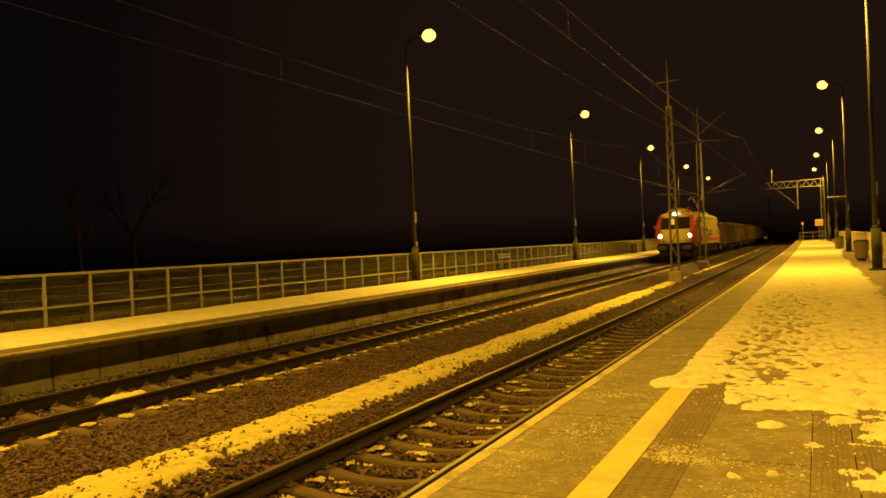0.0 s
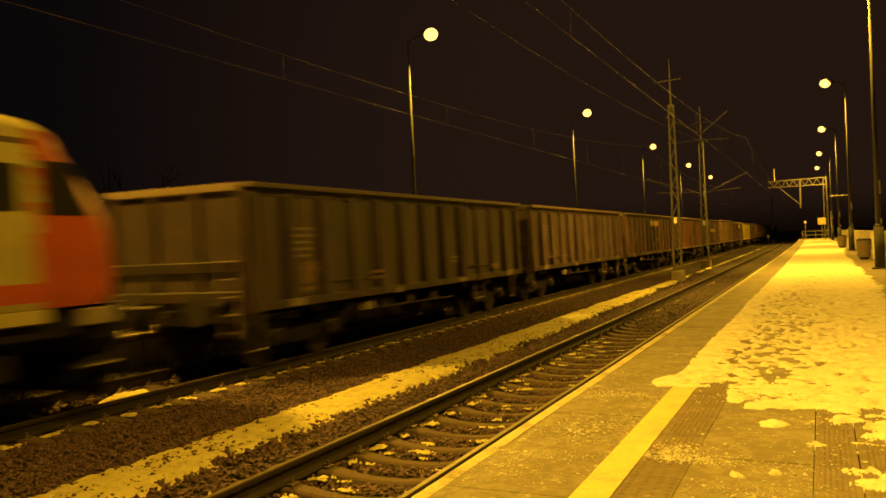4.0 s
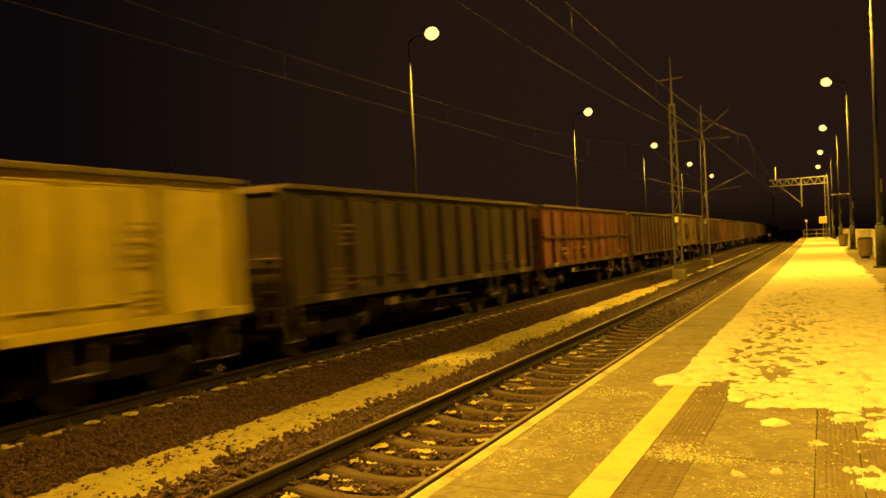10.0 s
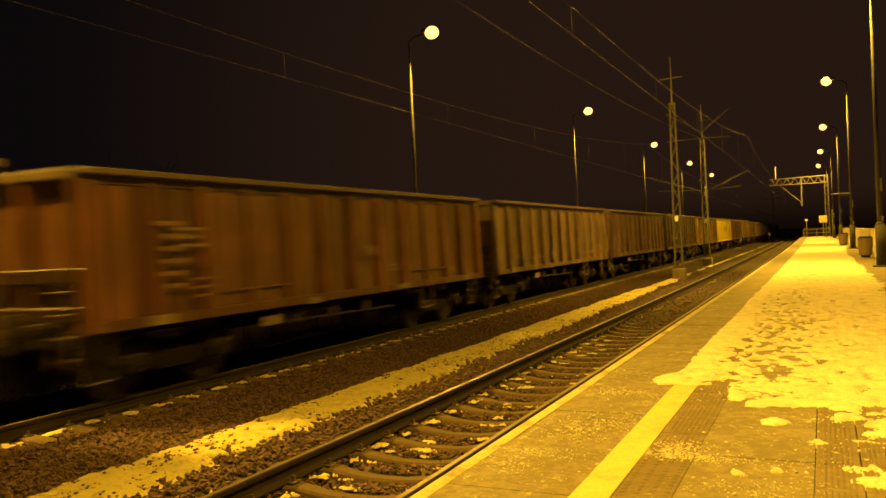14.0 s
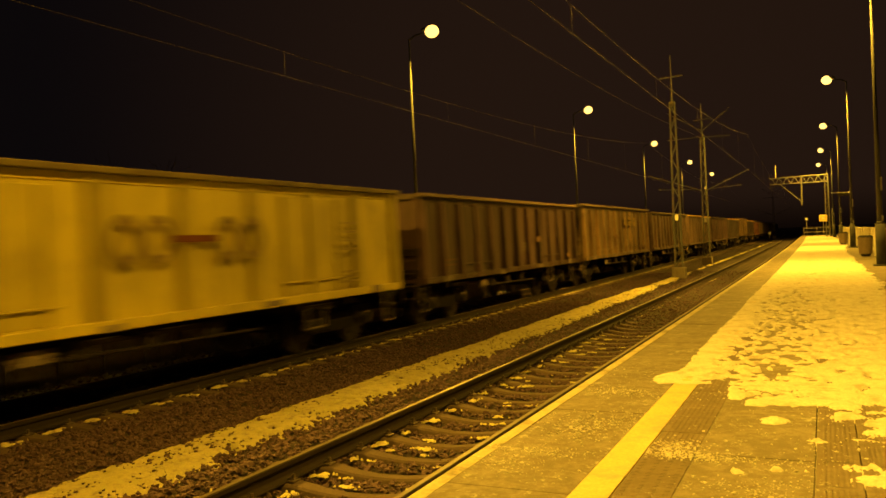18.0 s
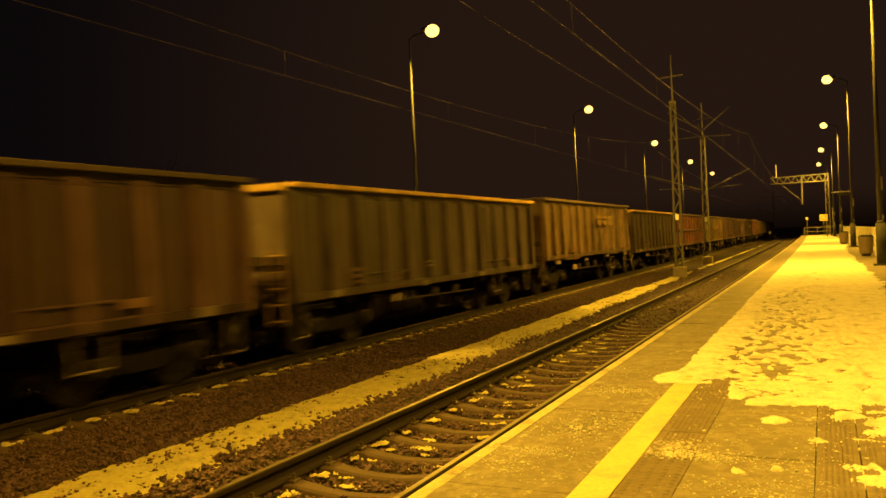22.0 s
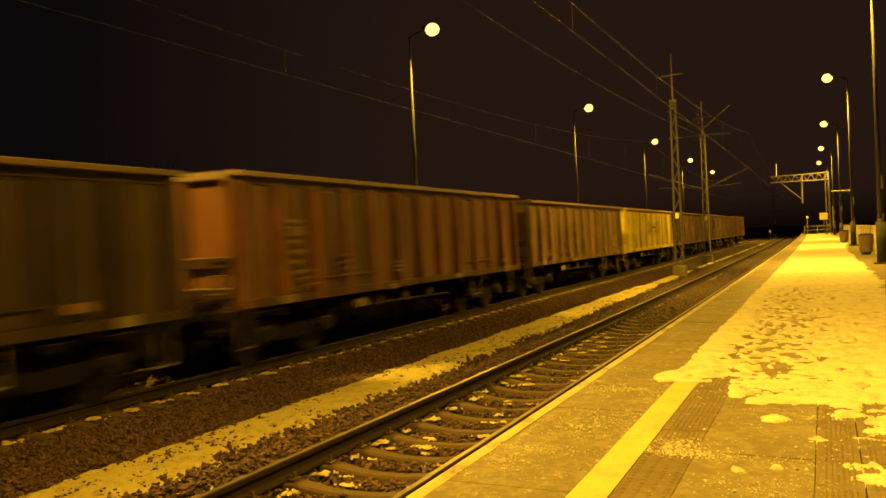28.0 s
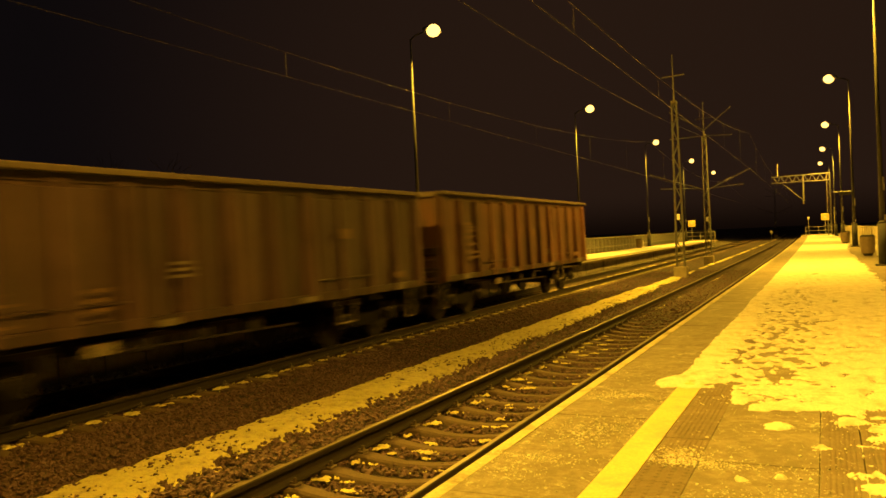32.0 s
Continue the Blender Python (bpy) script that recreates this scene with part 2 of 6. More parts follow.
def bend_np(y):
    return -CURVE * np.maximum(0.0, y - CURVE_Y) ** 2 / 2


def height_sheet(name, xs, ys, z, mat, keep=None, parent=None, kind="stuff", label="", category=""):
    """A sheet over the grid xs, ys with the heights z; cells that keep rules out are left away."""
    X, Y = np.meshgrid(xs, ys)
    nx = len(xs)
    V = np.stack([X + bend_np(Y), Y, z], -1).reshape(-1, 3)
    i = np.arange((len(ys) - 1) * nx).reshape(len(ys) - 1, nx)[:, :-1].ravel()
    F = np.stack([i, i + 1, i + 1 + nx, i + nx], 1)
    if keep is not None:
        k = keep.ravel()
        F = F[k[F].any(1)]
        used = np.unique(F)
        remap = np.zeros(len(V), int)
        remap[used] = np.arange(len(used))
        V, F = V[used], remap[F]
    ob = from_mesh(name, V.tolist(), F.tolist(), mat, parent, "", True)
    return tagged(ob, label, category, "", kind)


# ---- ground and track bed ----
def build_ground():
    xs = np.concatenate([np.linspace(-900, -60, 12), np.linspace(-50, -13.6, 20), [-13.5, -9.5, -5, 0.1, 5.4, 5.5], np.linspace(6, 50, 16), np.linspace(60, 900, 12)])
    ys = np.concatenate([np.linspace(-300, -20, 8), np.linspace(-15, 140, 60), np.linspace(160, 3000, 30)])
    X, Y = np.meshgrid(xs, ys)
    z = -0.92 + 0 * X
    out = (X < -13.4) | (X > 5.45)
    z = np.where(out, -0.5 + 0.35 * fractal(X, Y, 0.12) - 0.2, z)
    height_sheet("ground", xs, ys, z, M_GROUND, kind="structure", label="dark winter ground with thin patches of snow", category="ground")
    # ballast bed, a rough sheet
    xs = np.linspace(-9.85, 0.12, 152)
    ys = np.concatenate([np.arange(-40, 1.5, 0.5), np.arange(1.5, 30, 0.09), np.arange(30, 130, 0.5), np.arange(130, 720, 8.0)])
    X, Y = np.meshgrid(xs, ys)
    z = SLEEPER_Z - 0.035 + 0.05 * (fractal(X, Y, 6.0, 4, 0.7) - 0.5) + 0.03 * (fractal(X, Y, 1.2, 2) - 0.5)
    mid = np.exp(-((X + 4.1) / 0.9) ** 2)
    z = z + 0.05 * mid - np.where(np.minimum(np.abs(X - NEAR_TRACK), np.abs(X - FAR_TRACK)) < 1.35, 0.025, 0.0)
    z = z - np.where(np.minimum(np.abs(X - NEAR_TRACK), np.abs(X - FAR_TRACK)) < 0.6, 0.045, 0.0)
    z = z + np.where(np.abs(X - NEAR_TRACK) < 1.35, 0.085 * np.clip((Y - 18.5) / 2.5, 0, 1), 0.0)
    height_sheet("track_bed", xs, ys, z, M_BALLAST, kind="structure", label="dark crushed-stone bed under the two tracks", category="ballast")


def stone_mesh(name, pts, size_lo, size_hi, mat, seed, flat=0.7, label="", category="ballast"):
    """Loose angular stones, one joined mesh."""
    rng = np.random.default_rng(seed)
    n = len(pts)
    base = np.array([(1, 0, 0), (-1, 0, 0), (0, 1, 0), (0, -1, 0), (0, 0, 1), (0, 0, -1)], float)
    tri = np.array([(0, 2, 4), (2, 1, 4), (1, 3, 4), (3, 0, 4), (2, 0, 5), (1, 2, 5), (3, 1, 5), (0, 3, 5)])
    s = rng.uniform(size_lo, size_hi, (n, 1, 1)) * 0.5
    v = base[None] * rng.uniform(0.6, 1.25, (n, 6, 1)) + rng.uniform(-0.25, 0.25, (n, 6, 3))
    q = rng.normal(size=(n, 4))
    q /= np.linalg.norm(q, axis=1, keepdims=True)
    w, x, y, zz = q.T
    R = np.stack([1 - 2 * (y * y + zz * zz), 2 * (x * y - zz * w), 2 * (x * zz + y * w), 2 * (x * y + zz * w), 1 - 2 * (x * x + zz * zz), 2 * (y * zz - x * w),
                  2 * (x * zz - y * w), 2 * (y * zz + x * w), 1 - 2 * (x * x + y * y)], -1).reshape(n, 3, 3)
    v = np.einsum("nij,nkj->nki", R, v) * s
    v[..., 2] *= flat
    v = v + pts[:, None]
    F = (tri[None] + 6 * np.arange(n)[:, None, None]).reshape(-1, 3)
    ob = from_mesh(name, v.reshape(-1, 3).tolist(), F.tolist(), mat)
    return tagged(ob, label, category, "", "stuff")


def build_stones():
    rng = np.random.default_rng(11)
    P = []
    # denser close to the camera
    for y0, y1, per in ((2.5, 9, 1000), (9, 15, 700), (15, 26, 330), (26, 45, 110)):
        n = int(9.4 * (y1 - y0) * per / 2.0)
        x, y = rng.uniform(-9.7, -0.02, n), rng.uniform(y0, y1, n)
        d = np.minimum(np.abs(x - NEAR_TRACK), np.abs(x - FAR_TRACK))
        ph = ((y - np.where(x > -4.5, NEAR_PHASE, FAR_PHASE)) / 0.6) % 1.0
        on_sleeper = (d < 1.3) & ((ph < 0.27) | (ph > 0.73)) & (rng.random(n) > 0.06)
        k = ~on_sleeper
        x, y = x[k], y[k]
        z = SLEEPER_Z - 0.02 + 0.05 * np.exp(-((x + 4.1) / 0.9) ** 2) + 0.03 * (fractal(x, y, 1.2, 2) - 0.5) + rng.uniform(-0.015, 0.02, len(x))
        z = z - np.where(d[k] < 0.62, 0.055, np.where(d[k] < 1.35, 0.02, 0.0)) + np.where(np.abs(x - NEAR_TRACK) < 1.35, 0.07 * np.clip((y - 18.5) / 2.5, 0, 1), 0.0)
        P.append(np.stack([x + bend_np(y), y, z], 1))
    P = np.concatenate(P)
    stone_mesh("ballast_stones", P, 0.038, 0.08, M_STONE, 12, label="loose brown ballast stones lying between the rails")
    # frosty gravel along the foot of the opposite platform
    n = 9000
    y = 5.0 + 60.0 * rng.random(n) ** 1.5
    x = rng.uniform(-9.68, -8.62, n)
    k = rng.random(n) < 0.25 + 0.9 * np.clip((-8.9 - x) / 0.5, 0, 1)
    x, y = x[k], y[k]
    z = SLEEPER_Z + 0.015 + 0.09 * np.clip((-9.1 - x) / 0.5, 0, 1) * rng.random(len(x))
    stone_mesh("frosty_gravel", np.stack([x + bend_np(y), y, z], 1), 0.035, 0.085, M_PALESTONE, 14, 0.6, label="pale frosty gravel along the foot of the platform wall")


def build_track(name, cx, phase, label):
    t = thing(name, pose(0, 0, 0), label, "railway track")
    ys = stations(-40, 720, 1.5, 1.05, 10)
    prof = [(-0.075, -0.172), (0.075, -0.172), (0.075, -0.16), (0.02, -0.145), (0.011, -0.13), (0.011, -0.06), (0.034, -0.045), (0.036, -0.008), (0.026, 0.0),
            (-0.026, 0.0), (-0.036, -0.008), (-0.034, -0.045), (-0.011, -0.06), (-0.011, -0.13), (-0.02, -0.145), (-0.075, -0.16)]
    for s in (-1, 1):
        x = cx + s * 0.7535
        v, f = sweep([(x + a, RAIL_Z + b) for a, b in prof], ys)
        rail = from_mesh("rail", v, f, M_RAIL, t, "dark rusty steel rail")
        v, f = sweep(rect(x - 0.024, x + 0.024, RAIL_Z - 0.004, RAIL_Z + 0.0015), ys)
        from_mesh("running_band", v, f, M_RAILTOP, rail, "worn shiny top of the rail")
    # one concrete sleeper, lower in its middle
    xs = [-1.3, -1.1, -0.9, -0.6, -0.35, -0.15, 0.15, 0.35, 0.6, 0.9, 1.1, 1.3]
    top = [-0.03, -0.005, 0.0, -0.004, -0.045, -0.066, -0.066, -0.045, -0.004, 0.0, -0.005, -0.03]
    half = [0.13, 0.14, 0.14, 0.13, 0.105, 0.095, 0.095, 0.105, 0.13, 0.14, 0.14, 0.13]
    bm = bm_new()
    rings = []
    for x, z, h in zip(xs, top, half):
        rings.append([bm.verts.new((x, a, b)) for a, b in ((-h, -0.16), (h, -0.16), (h * 0.78, z - 0.02), (h * 0.62, z), (-h * 0.62, z), (-h * 0.78, z - 0.02))])
    for a, b in zip(rings, rings[1:]):
        for j in range(6):
            bm.faces.new((a[j], a[(j + 1) % 6], b[(j + 1) % 6], b[j]))
    bm.faces.new(rings[0][::-1]), bm.faces.new(rings[-1])
    sleeper = part("sleeper", bm, M_SLEEPER, t)
    sleeper.matrix_basis = along(cx, 0.6 + phase, SLEEPER_Z)
    bm = box(bm_new(), -0.035, 0.035, -0.06, 0.06, 0.0, 0.022, 0.006)
    tube(bm, (0, 0, 0.02), (0, 0, 0.07), 0.016, 0.016, 6)
    box(bm, -0.055, 0.015, -0.02, 0.02, 0.02, 0.036, 0.004)
    clip = part("fastening", bm, M_CLIP, sleeper, "dark steel rail fastening")
    clip.location = (0.7535 + 0.115, 0, 0)
    spots = [(s * 0.7535 + d * 0.115, 0 if d > 0 else 180) for s in (1, -1) for d in (1, -1)]
    for x, r in spots[1:]:
        again(clip, x, 0, 0, r)
    for i in list(range(-40, 1)) + list(range(2, 131)):
        y = i * 0.6 + phase
        o = again(sleeper, cx + bend(y), y, SLEEPER_Z, heading(y))
        if 5 <= i < 48:
            for x, r in spots:
                again(clip, x, 0, 0, r, o)
    # the far sleepers, joined
    V, F = [], []
    n0 = len(sleeper.data.vertices)
    co = [tuple(v.co) for v in sleeper.data.vertices]
    fa = [tuple(p.vertices) for p in sleeper.data.polygons]
    for k, i in enumerate(range(131, 420)):
        y = i * 0.6 + phase
        V += [(a + cx + bend(y), b + y, c + SLEEPER_Z) for a, b, c in co]
        F += [tuple(q + k * n0 for q in f) for f in fa]
    tagged(from_mesh("distant_sleeper", V, F, M_SLEEPER, t), kind="stuff")
    return t


build_ground()
build_stones()
build_track("near_track", NEAR_TRACK, NEAR_PHASE, "rusty railway track on concrete sleepers beside the platform edge")
build_track("far_track", FAR_TRACK, FAR_PHASE, "railway track on concrete sleepers that carries the freight train")

PLAT_END, FAR_END = 126.0, 107.0


# ---- platforms ----
def build_near_platform():
    ys = stations(-34, PLAT_END, 1.0, 1.04, 8)
    v, f = sweep([(0.1, -0.95), (5.3, -0.95), (5.3, FALL * 5.3 - 0.06), (0.1, -0.06)], ys)
    p = tagged(from_mesh("platform_near", v, f, M_WALL), "concrete platform body with snow on its paving", "platform", "", "structure")

    def slab(name, x0, x1, ln, mat, ribs=None, lift=0.0):
        bm = bm_new()
        g = 0.002
        z0, z1 = FALL * x0 + lift, FALL * x1 + lift
        b = 0.0035
        pts = [(x0 + g, g), (x1 - g, g), (x1 - g, ln - g), (x0 + g, ln - g)]
        ins = [(x0 + g + b, g + b), (x1 - g - b, g + b), (x1 - g - b, ln - g - b), (x0 + g + b, ln - g - b)]
        hz = lambda x: FALL * x + lift
        lo = [bm.verts.new((x, y, hz(x) - 0.055)) for x, y in pts]
        md = [bm.verts.new((x, y, hz(x) - b)) for x, y in pts]
        hi = [bm.verts.new((x, y, hz(x))) for x, y in ins]
        for a, c in ((lo, md), (md, hi)):
            for j in range(4):
                bm.faces.new((a[j], a[(j + 1) % 4], c[(j + 1) % 4], c[j]))
        bm.faces.new(hi)
        if ribs == "bars":
            n = max(2, int((x1 - x0) / 0.036))
            for i in range(n):
                xc = x0 + 0.03 + (x1 - x0 - 0.06) * (i + 0.5) / n
                w = 0.009
                vs = [bm.verts.new((xc + a, b_, hz(xc) + c)) for b_ in (0.03, ln - 0.03) for a, c in ((-w, 0), (-w * 0.6, 0.0035), (w * 0.6, 0.0035), (w, 0))]
                for j in range(3):
                    bm.faces.new((vs[j], vs[j + 1], vs[j + 5], vs[j + 4]))
        if ribs == "studs":
            nx, ny = int((x1 - x0) / 0.06), int(ln / 0.06)
            for i in range(nx):
                for k in range(ny):
                    xc, yc = x0 + (i + 0.5) * (x1 - x0) / nx, (k + 0.5) * ln / ny
                    vs = [bm.verts.new((xc + a * r, yc + b_ * r, hz(xc) + c)) for r, c in ((0.015, 0), (0.01, 0.004)) for a, b_ in ((-1, -1), (1, -1), (1, 1), (-1, 1))]
                    for j in range(4):
                        bm.faces.new((vs[j], vs[(j + 1) % 4], vs[4 + (j + 1) % 4], vs[4 + j]))
                    bm.faces.new(vs[4:])
        return part(name, bm, mat, p)

    rng = random.Random(4)
    J = 0.088  # joints fall at whole metres plus this
    edge = slab("edge_slab", -0.0, 0.76, 1.0, M_SLAB)
    studs = slab("tactile_slab", 0.955, 1.242, 0.5, M_TACTILE, "studs")
    bars = slab("ribbed_slab", 0.955, 1.242, 0.5, M_TACTILE, "bars")
    plain = slab("paving_slab", 1.24, 1.885, 1.0, M_SLAB)
    guide = slab("guide_paver", 1.888, 2.115, 0.5, M_TACTILE, "bars")
    guide2 = slab("guide_paver", 2.117, 2.34, 0.5, M_TACTILE, "bars")
    wide = slab("paving_block", 2.342, 3.1, 1.0, M_SLABDRY)
    wide2 = slab("paving_block", 3.1, 4.3, 1.0, M_SLABDRY)
    wide3 = slab("paving_block", 4.3, 5.28, 1.0, M_SLABDRY)
    for ob, ln, y0, y1 in ((edge, 1.0, -20, 62), (studs, 0.5, -20, 5), (bars, 0.5, 5, 40), (plain, 1.0, -20, 62), (guide, 0.5, -20, 36), (guide2, 0.5, -20, 30), (wide, 1.0, -20, 60), (wide2, 1.0, -20, 60), (wide3, 1.0, -20, 40)):
        ys_ = np.arange(y0, y1, ln)
        for i, y in enumerate(ys_):
            y = float(y) + J
            z, m = rng.uniform(-0.0025, 0.0025), None
            if i == 0:
                ob.matrix_basis = along(0, y, z)
            else:
                again(ob, bend(y), y, z, heading(y), p)
    # further on the paving is one sheet
    ys = stations(60, PLAT_END, 2, 1.1, 8)
    v, f = sweep([(0.0, -0.06), (5.28, FALL * 5.28 - 0.06), (5.28, FALL * 5.28), (0.0, 0.0)], ys)
    from_mesh("far_paving", v, f, M_SLAB, p)
    # painted lines
    for nm, x0, x1 in (("edge_line", 0.004, 0.087), ("warning_line", 0.761, 0.954)):
        ys = stations(-34, PLAT_END, 1.0, 1.04, 8)
        h = 0.004 if nm == "edge_line" else 0.0035
        base = 0.0 if nm == "edge_line" else -0.06
        v, f = sweep([(x0, FALL * x0 + base), (x1, FALL * x1 + base), (x1, FALL * x1 + h), (x0, FALL * x0 + h)], ys)
        from_mesh(nm, v, f, M_EDGE if nm == "edge_line" else M_YELLOW, p, "yellow painted safety line along the platform")
    # overhanging nose of the edge
    ys = stations(-34, PLAT_END, 1.0, 1.04, 8)
    v, f = sweep([(-0.004, -0.16), (0.1, -0.16), (0.1, -0.062), (-0.004, -0.05)], ys)
    from_mesh("edge_nose", v, f, M_WALL, p)


def build_far_platform():
    ys = stations(-34, FAR_END, 1.0, 1.04, 8)
    v, f = sweep([(-13.5, -0.95), (-9.93, -0.95), (-9.93, FAR_Z - 0.12), (-13.5, FAR_Z - 0.12)], ys)
    p = tagged(from_mesh("platform_far", v, f, M_WALL), "opposite concrete platform covered in snow", "platform", "", "structure")
    v, f = sweep([(-10.0, FAR_Z - 0.118), (FAR_EDGE - 0.02, FAR_Z - 0.118), (FAR_EDGE - 0.004, FAR_Z - 0.02), (FAR_EDGE - 0.004, FAR_Z), (-10.0, FAR_Z)], ys)
    from_mesh("edge_slab", v, f, M_SLABBARE, p, "bare concrete edge of the platform")
    v, f = sweep([(-13.5, FAR_Z - 0.118), (-10.0, FAR_Z - 0.118), (-10.0, FAR_Z - 0.004), (-13.5, FAR_Z - 0.004)], ys)
    from_mesh("paving", v, f, M_SLABDRY, p)
    v, f = sweep(rect(FAR_EDGE - 0.1, FAR_EDGE, FAR_Z - 0.03, FAR_Z + 0.005), ys)
    from_mesh("edge_line", v, f, M_EDGE, p, "worn pale line along the platform's edge")
    # prefabricated wall panels with joints
    rng = random.Random(8)
    bm = box(bm_new(), 0, 0.07, 0.014, 0.986, -0.86, -0.175, 0.008)
    panel = part("wall_panel", bm, M_WALL, p)
    i = 0
    for k in range(-30, 106):
        y = k + 0.155
        if i == 0:
            panel.matrix_basis = along(-9.92, y, 0)
        else:
            again(panel, -9.92 + bend(y) + rng.uniform(-0.008, 0.008), y, 0, heading(y), p)
        i += 1


build_near_platform()
build_far_platform()


# ---- snow ----
def even_rank(a):
    """The same field spread evenly from 0 to 1."""
    r = np.empty(a.size)
    r[np.argsort(a, axis=None)] = np.linspace(0, 1, a.size)
    return r.reshape(a.shape)


def near_snow():
    rng = np.random.default_rng(21)
    dx = 0.02
    xs = np.arange(0.1, 3.7, dx)
    ys = np.concatenate([np.arange(3.4, 18, 0.025), np.arange(18, 38, 0.045), np.arange(38, 40, 0.1), np.arange(40, PLAT_END, 0.4)])
    X, Y = np.meshgrid(xs, ys)
    n = fractal(X, Y, 2.2, 4, 0.6)
    fine = fractal(X, Y, 14.0, 3, 0.6)
    # the ragged front: solid by the line, a notch beside it, then further forward
    start = 7.38 - 0.72 * np.clip((X - 1.17) / 0.1, 0, 1) + 0.35 * np.exp(-((X - 1.17) / 0.05) ** 2) + 0.75 * (fractal(X, Y * 0.6, 5.0, 4, 0.7) - 0.5)
    left = 0.70 + 0.07 * (fractal(X * 0 + 3, Y, 1.1, 3) - 0.5) - 0.14 * np.exp(-((Y - 7.6) / 0.35) ** 2)
    right = 3.03 + 0.3 * (fractal(X * 0 + 9, Y, 0.5, 3) - 0.5) + 0.25 * (fractal(X, Y, 2.2, 4) - 0.5) + 0.6 * np.clip((Y - 50) / 12.0, 0, 1) + 0.5 * np.clip((17 - Y) / 8.0, 0, 1)
    edge = np.minimum(np.minimum((Y - start) * 1.1, (X - left) * 1.6 + 0.12 * (fine - 0.5)), (right - X) * 0.9 + 0.3 * (fine - 0.5))
    # gaps trodden through to the paving, fewer further on
    tread = even_rank(fractal(X, Y * 0.8, 5.0, 4, 0.7) + 0.08 * fine)
    ahead = np.clip(Y - 7.6, 0, 99)
    gone = 0.1 * np.exp(-((X - 1.34) / 0.2) ** 2) * np.exp(-((Y - 8.2) / 0.8) ** 2) + 0.13 * np.exp(-((X - 1.5) / 0.35) ** 2) * np.exp(-ahead / 4.0) + 0.04 * np.exp(-ahead / 8.0)
    cover = np.clip((tread - gone) * 12.0, -1, 1)
    thick = 0.014 + 0.012 * np.clip((X - 1.7) * 2, 0, 1)
    h = np.minimum(thick * np.tanh(edge * 9.0), thick * cover) + 0.012 * (n - 0.5) * (cover > 0) + 0.008 * (fine - 0.5)
    # footprints, some down to the paving, in two loose trails
    for i in range(1900):
        fy = 7.3 + rng.gamma(1.6, 5.2 if i < 400 else 4.6)
        deep = i < 400
        fx = rng.normal(1.46 + 0.012 * (fy - 7), 0.27) if rng.random() < 0.55 else rng.uniform(0.95, 2.7)
        if fy > 36 or (deep and fx > 2.15 and rng.random() < 0.7):
            continue
        a = rng.normal(0, 0.3)
        L, W_ = (rng.uniform(0.05, 0.1), rng.uniform(0.03, 0.065)) if deep else (rng.uniform(0.09, 0.17), rng.uniform(0.035, 0.065))
        j0, j1 = np.searchsorted(ys, fy - 0.35), np.searchsorted(ys, fy + 0.35)
        i0, i1 = np.searchsorted(xs, fx - 0.3), np.searchsorted(xs, fx + 0.3)
        xx, yy = X[j0:j1, i0:i1] - fx, Y[j0:j1, i0:i1] - fy
        u, w = xx * math.cos(a) + yy * math.sin(a), -xx * math.sin(a) + yy * math.cos(a)
        e = (u / W_) ** 2 + (w / L) ** 2 + 0.8 * (fine[j0:j1, i0:i1] - 0.5)
        h[j0:j1, i0:i1] -= (rng.uniform(0.04, 0.07) if deep else rng.uniform(0.004, 0.012)) * np.exp(-np.clip(e, 0, 9) ** 2)
        h[j0:j1, i0:i1] += 0.002 * np.exp(-(np.sqrt(np.clip(e, 0, 9)) - 1.5) ** 2 * 5) * (h[j0:j1, i0:i1] > 0)
    h = np.where(edge < 0, np.minimum(h, edge * 0.3 - 0.004), h)
    # scraps left on the bare paving in front
    crumb = fractal(X, Y, 9.0, 4, 0.8)
    scraps = even_rank(fractal(X, Y * 1.5, 1.7, 4, 0.6))
    lean = np.clip((X - 1.88) * 6, 0, 1)
    patch = np.where(lean > 0, lean * (0.09 * (scraps - 0.84 + 0.25 * np.clip(X - 2.1, 0, 1)) + 0.03 * (crumb - 0.5)) - 0.03 * (1 - lean), -0.03)
    patch = patch - 0.08 * np.clip((Y - 7.0) / 0.6, 0, 1)
    for cx, cy, rx, ry, hh in ((1.62, 6.08, 0.085, 0.11, 0.05), (1.9, 5.55, 0.055, 0.07, 0.04), (1.52, 4.76, 0.03, 0.035, 0.03), (1.7, 4.86, 0.025, 0.03, 0.025),
                               (1.84, 4.87, 0.02, 0.03, 0.025), (2.0, 6.3, 0.1, 0.04, 0.03), (2.28, 6.0, 0.09, 0.26, 0.04), (2.4, 6.5, 0.2, 0.08, 0.04), (2.25, 5.0, 0.15, 0.1, 0.04)):
        e = ((X - cx) / rx) ** 2 + ((Y - cy) / ry) ** 2
        patch = np.maximum(patch, hh * (1.1 - e) * 0.5 + 0.14 * (crumb - 0.54))
    h = np.maximum(h, np.minimum(patch, 0.018))
    keep = h > -0.012
    height_sheet("snow_on_near_platform", xs, ys, h + FALL * X + 0.004, M_SNOW, keep, label="trodden snow with footprints on the platform", category="snow")
    # crumbs strewn over the paving, thick in some places
    pts = []
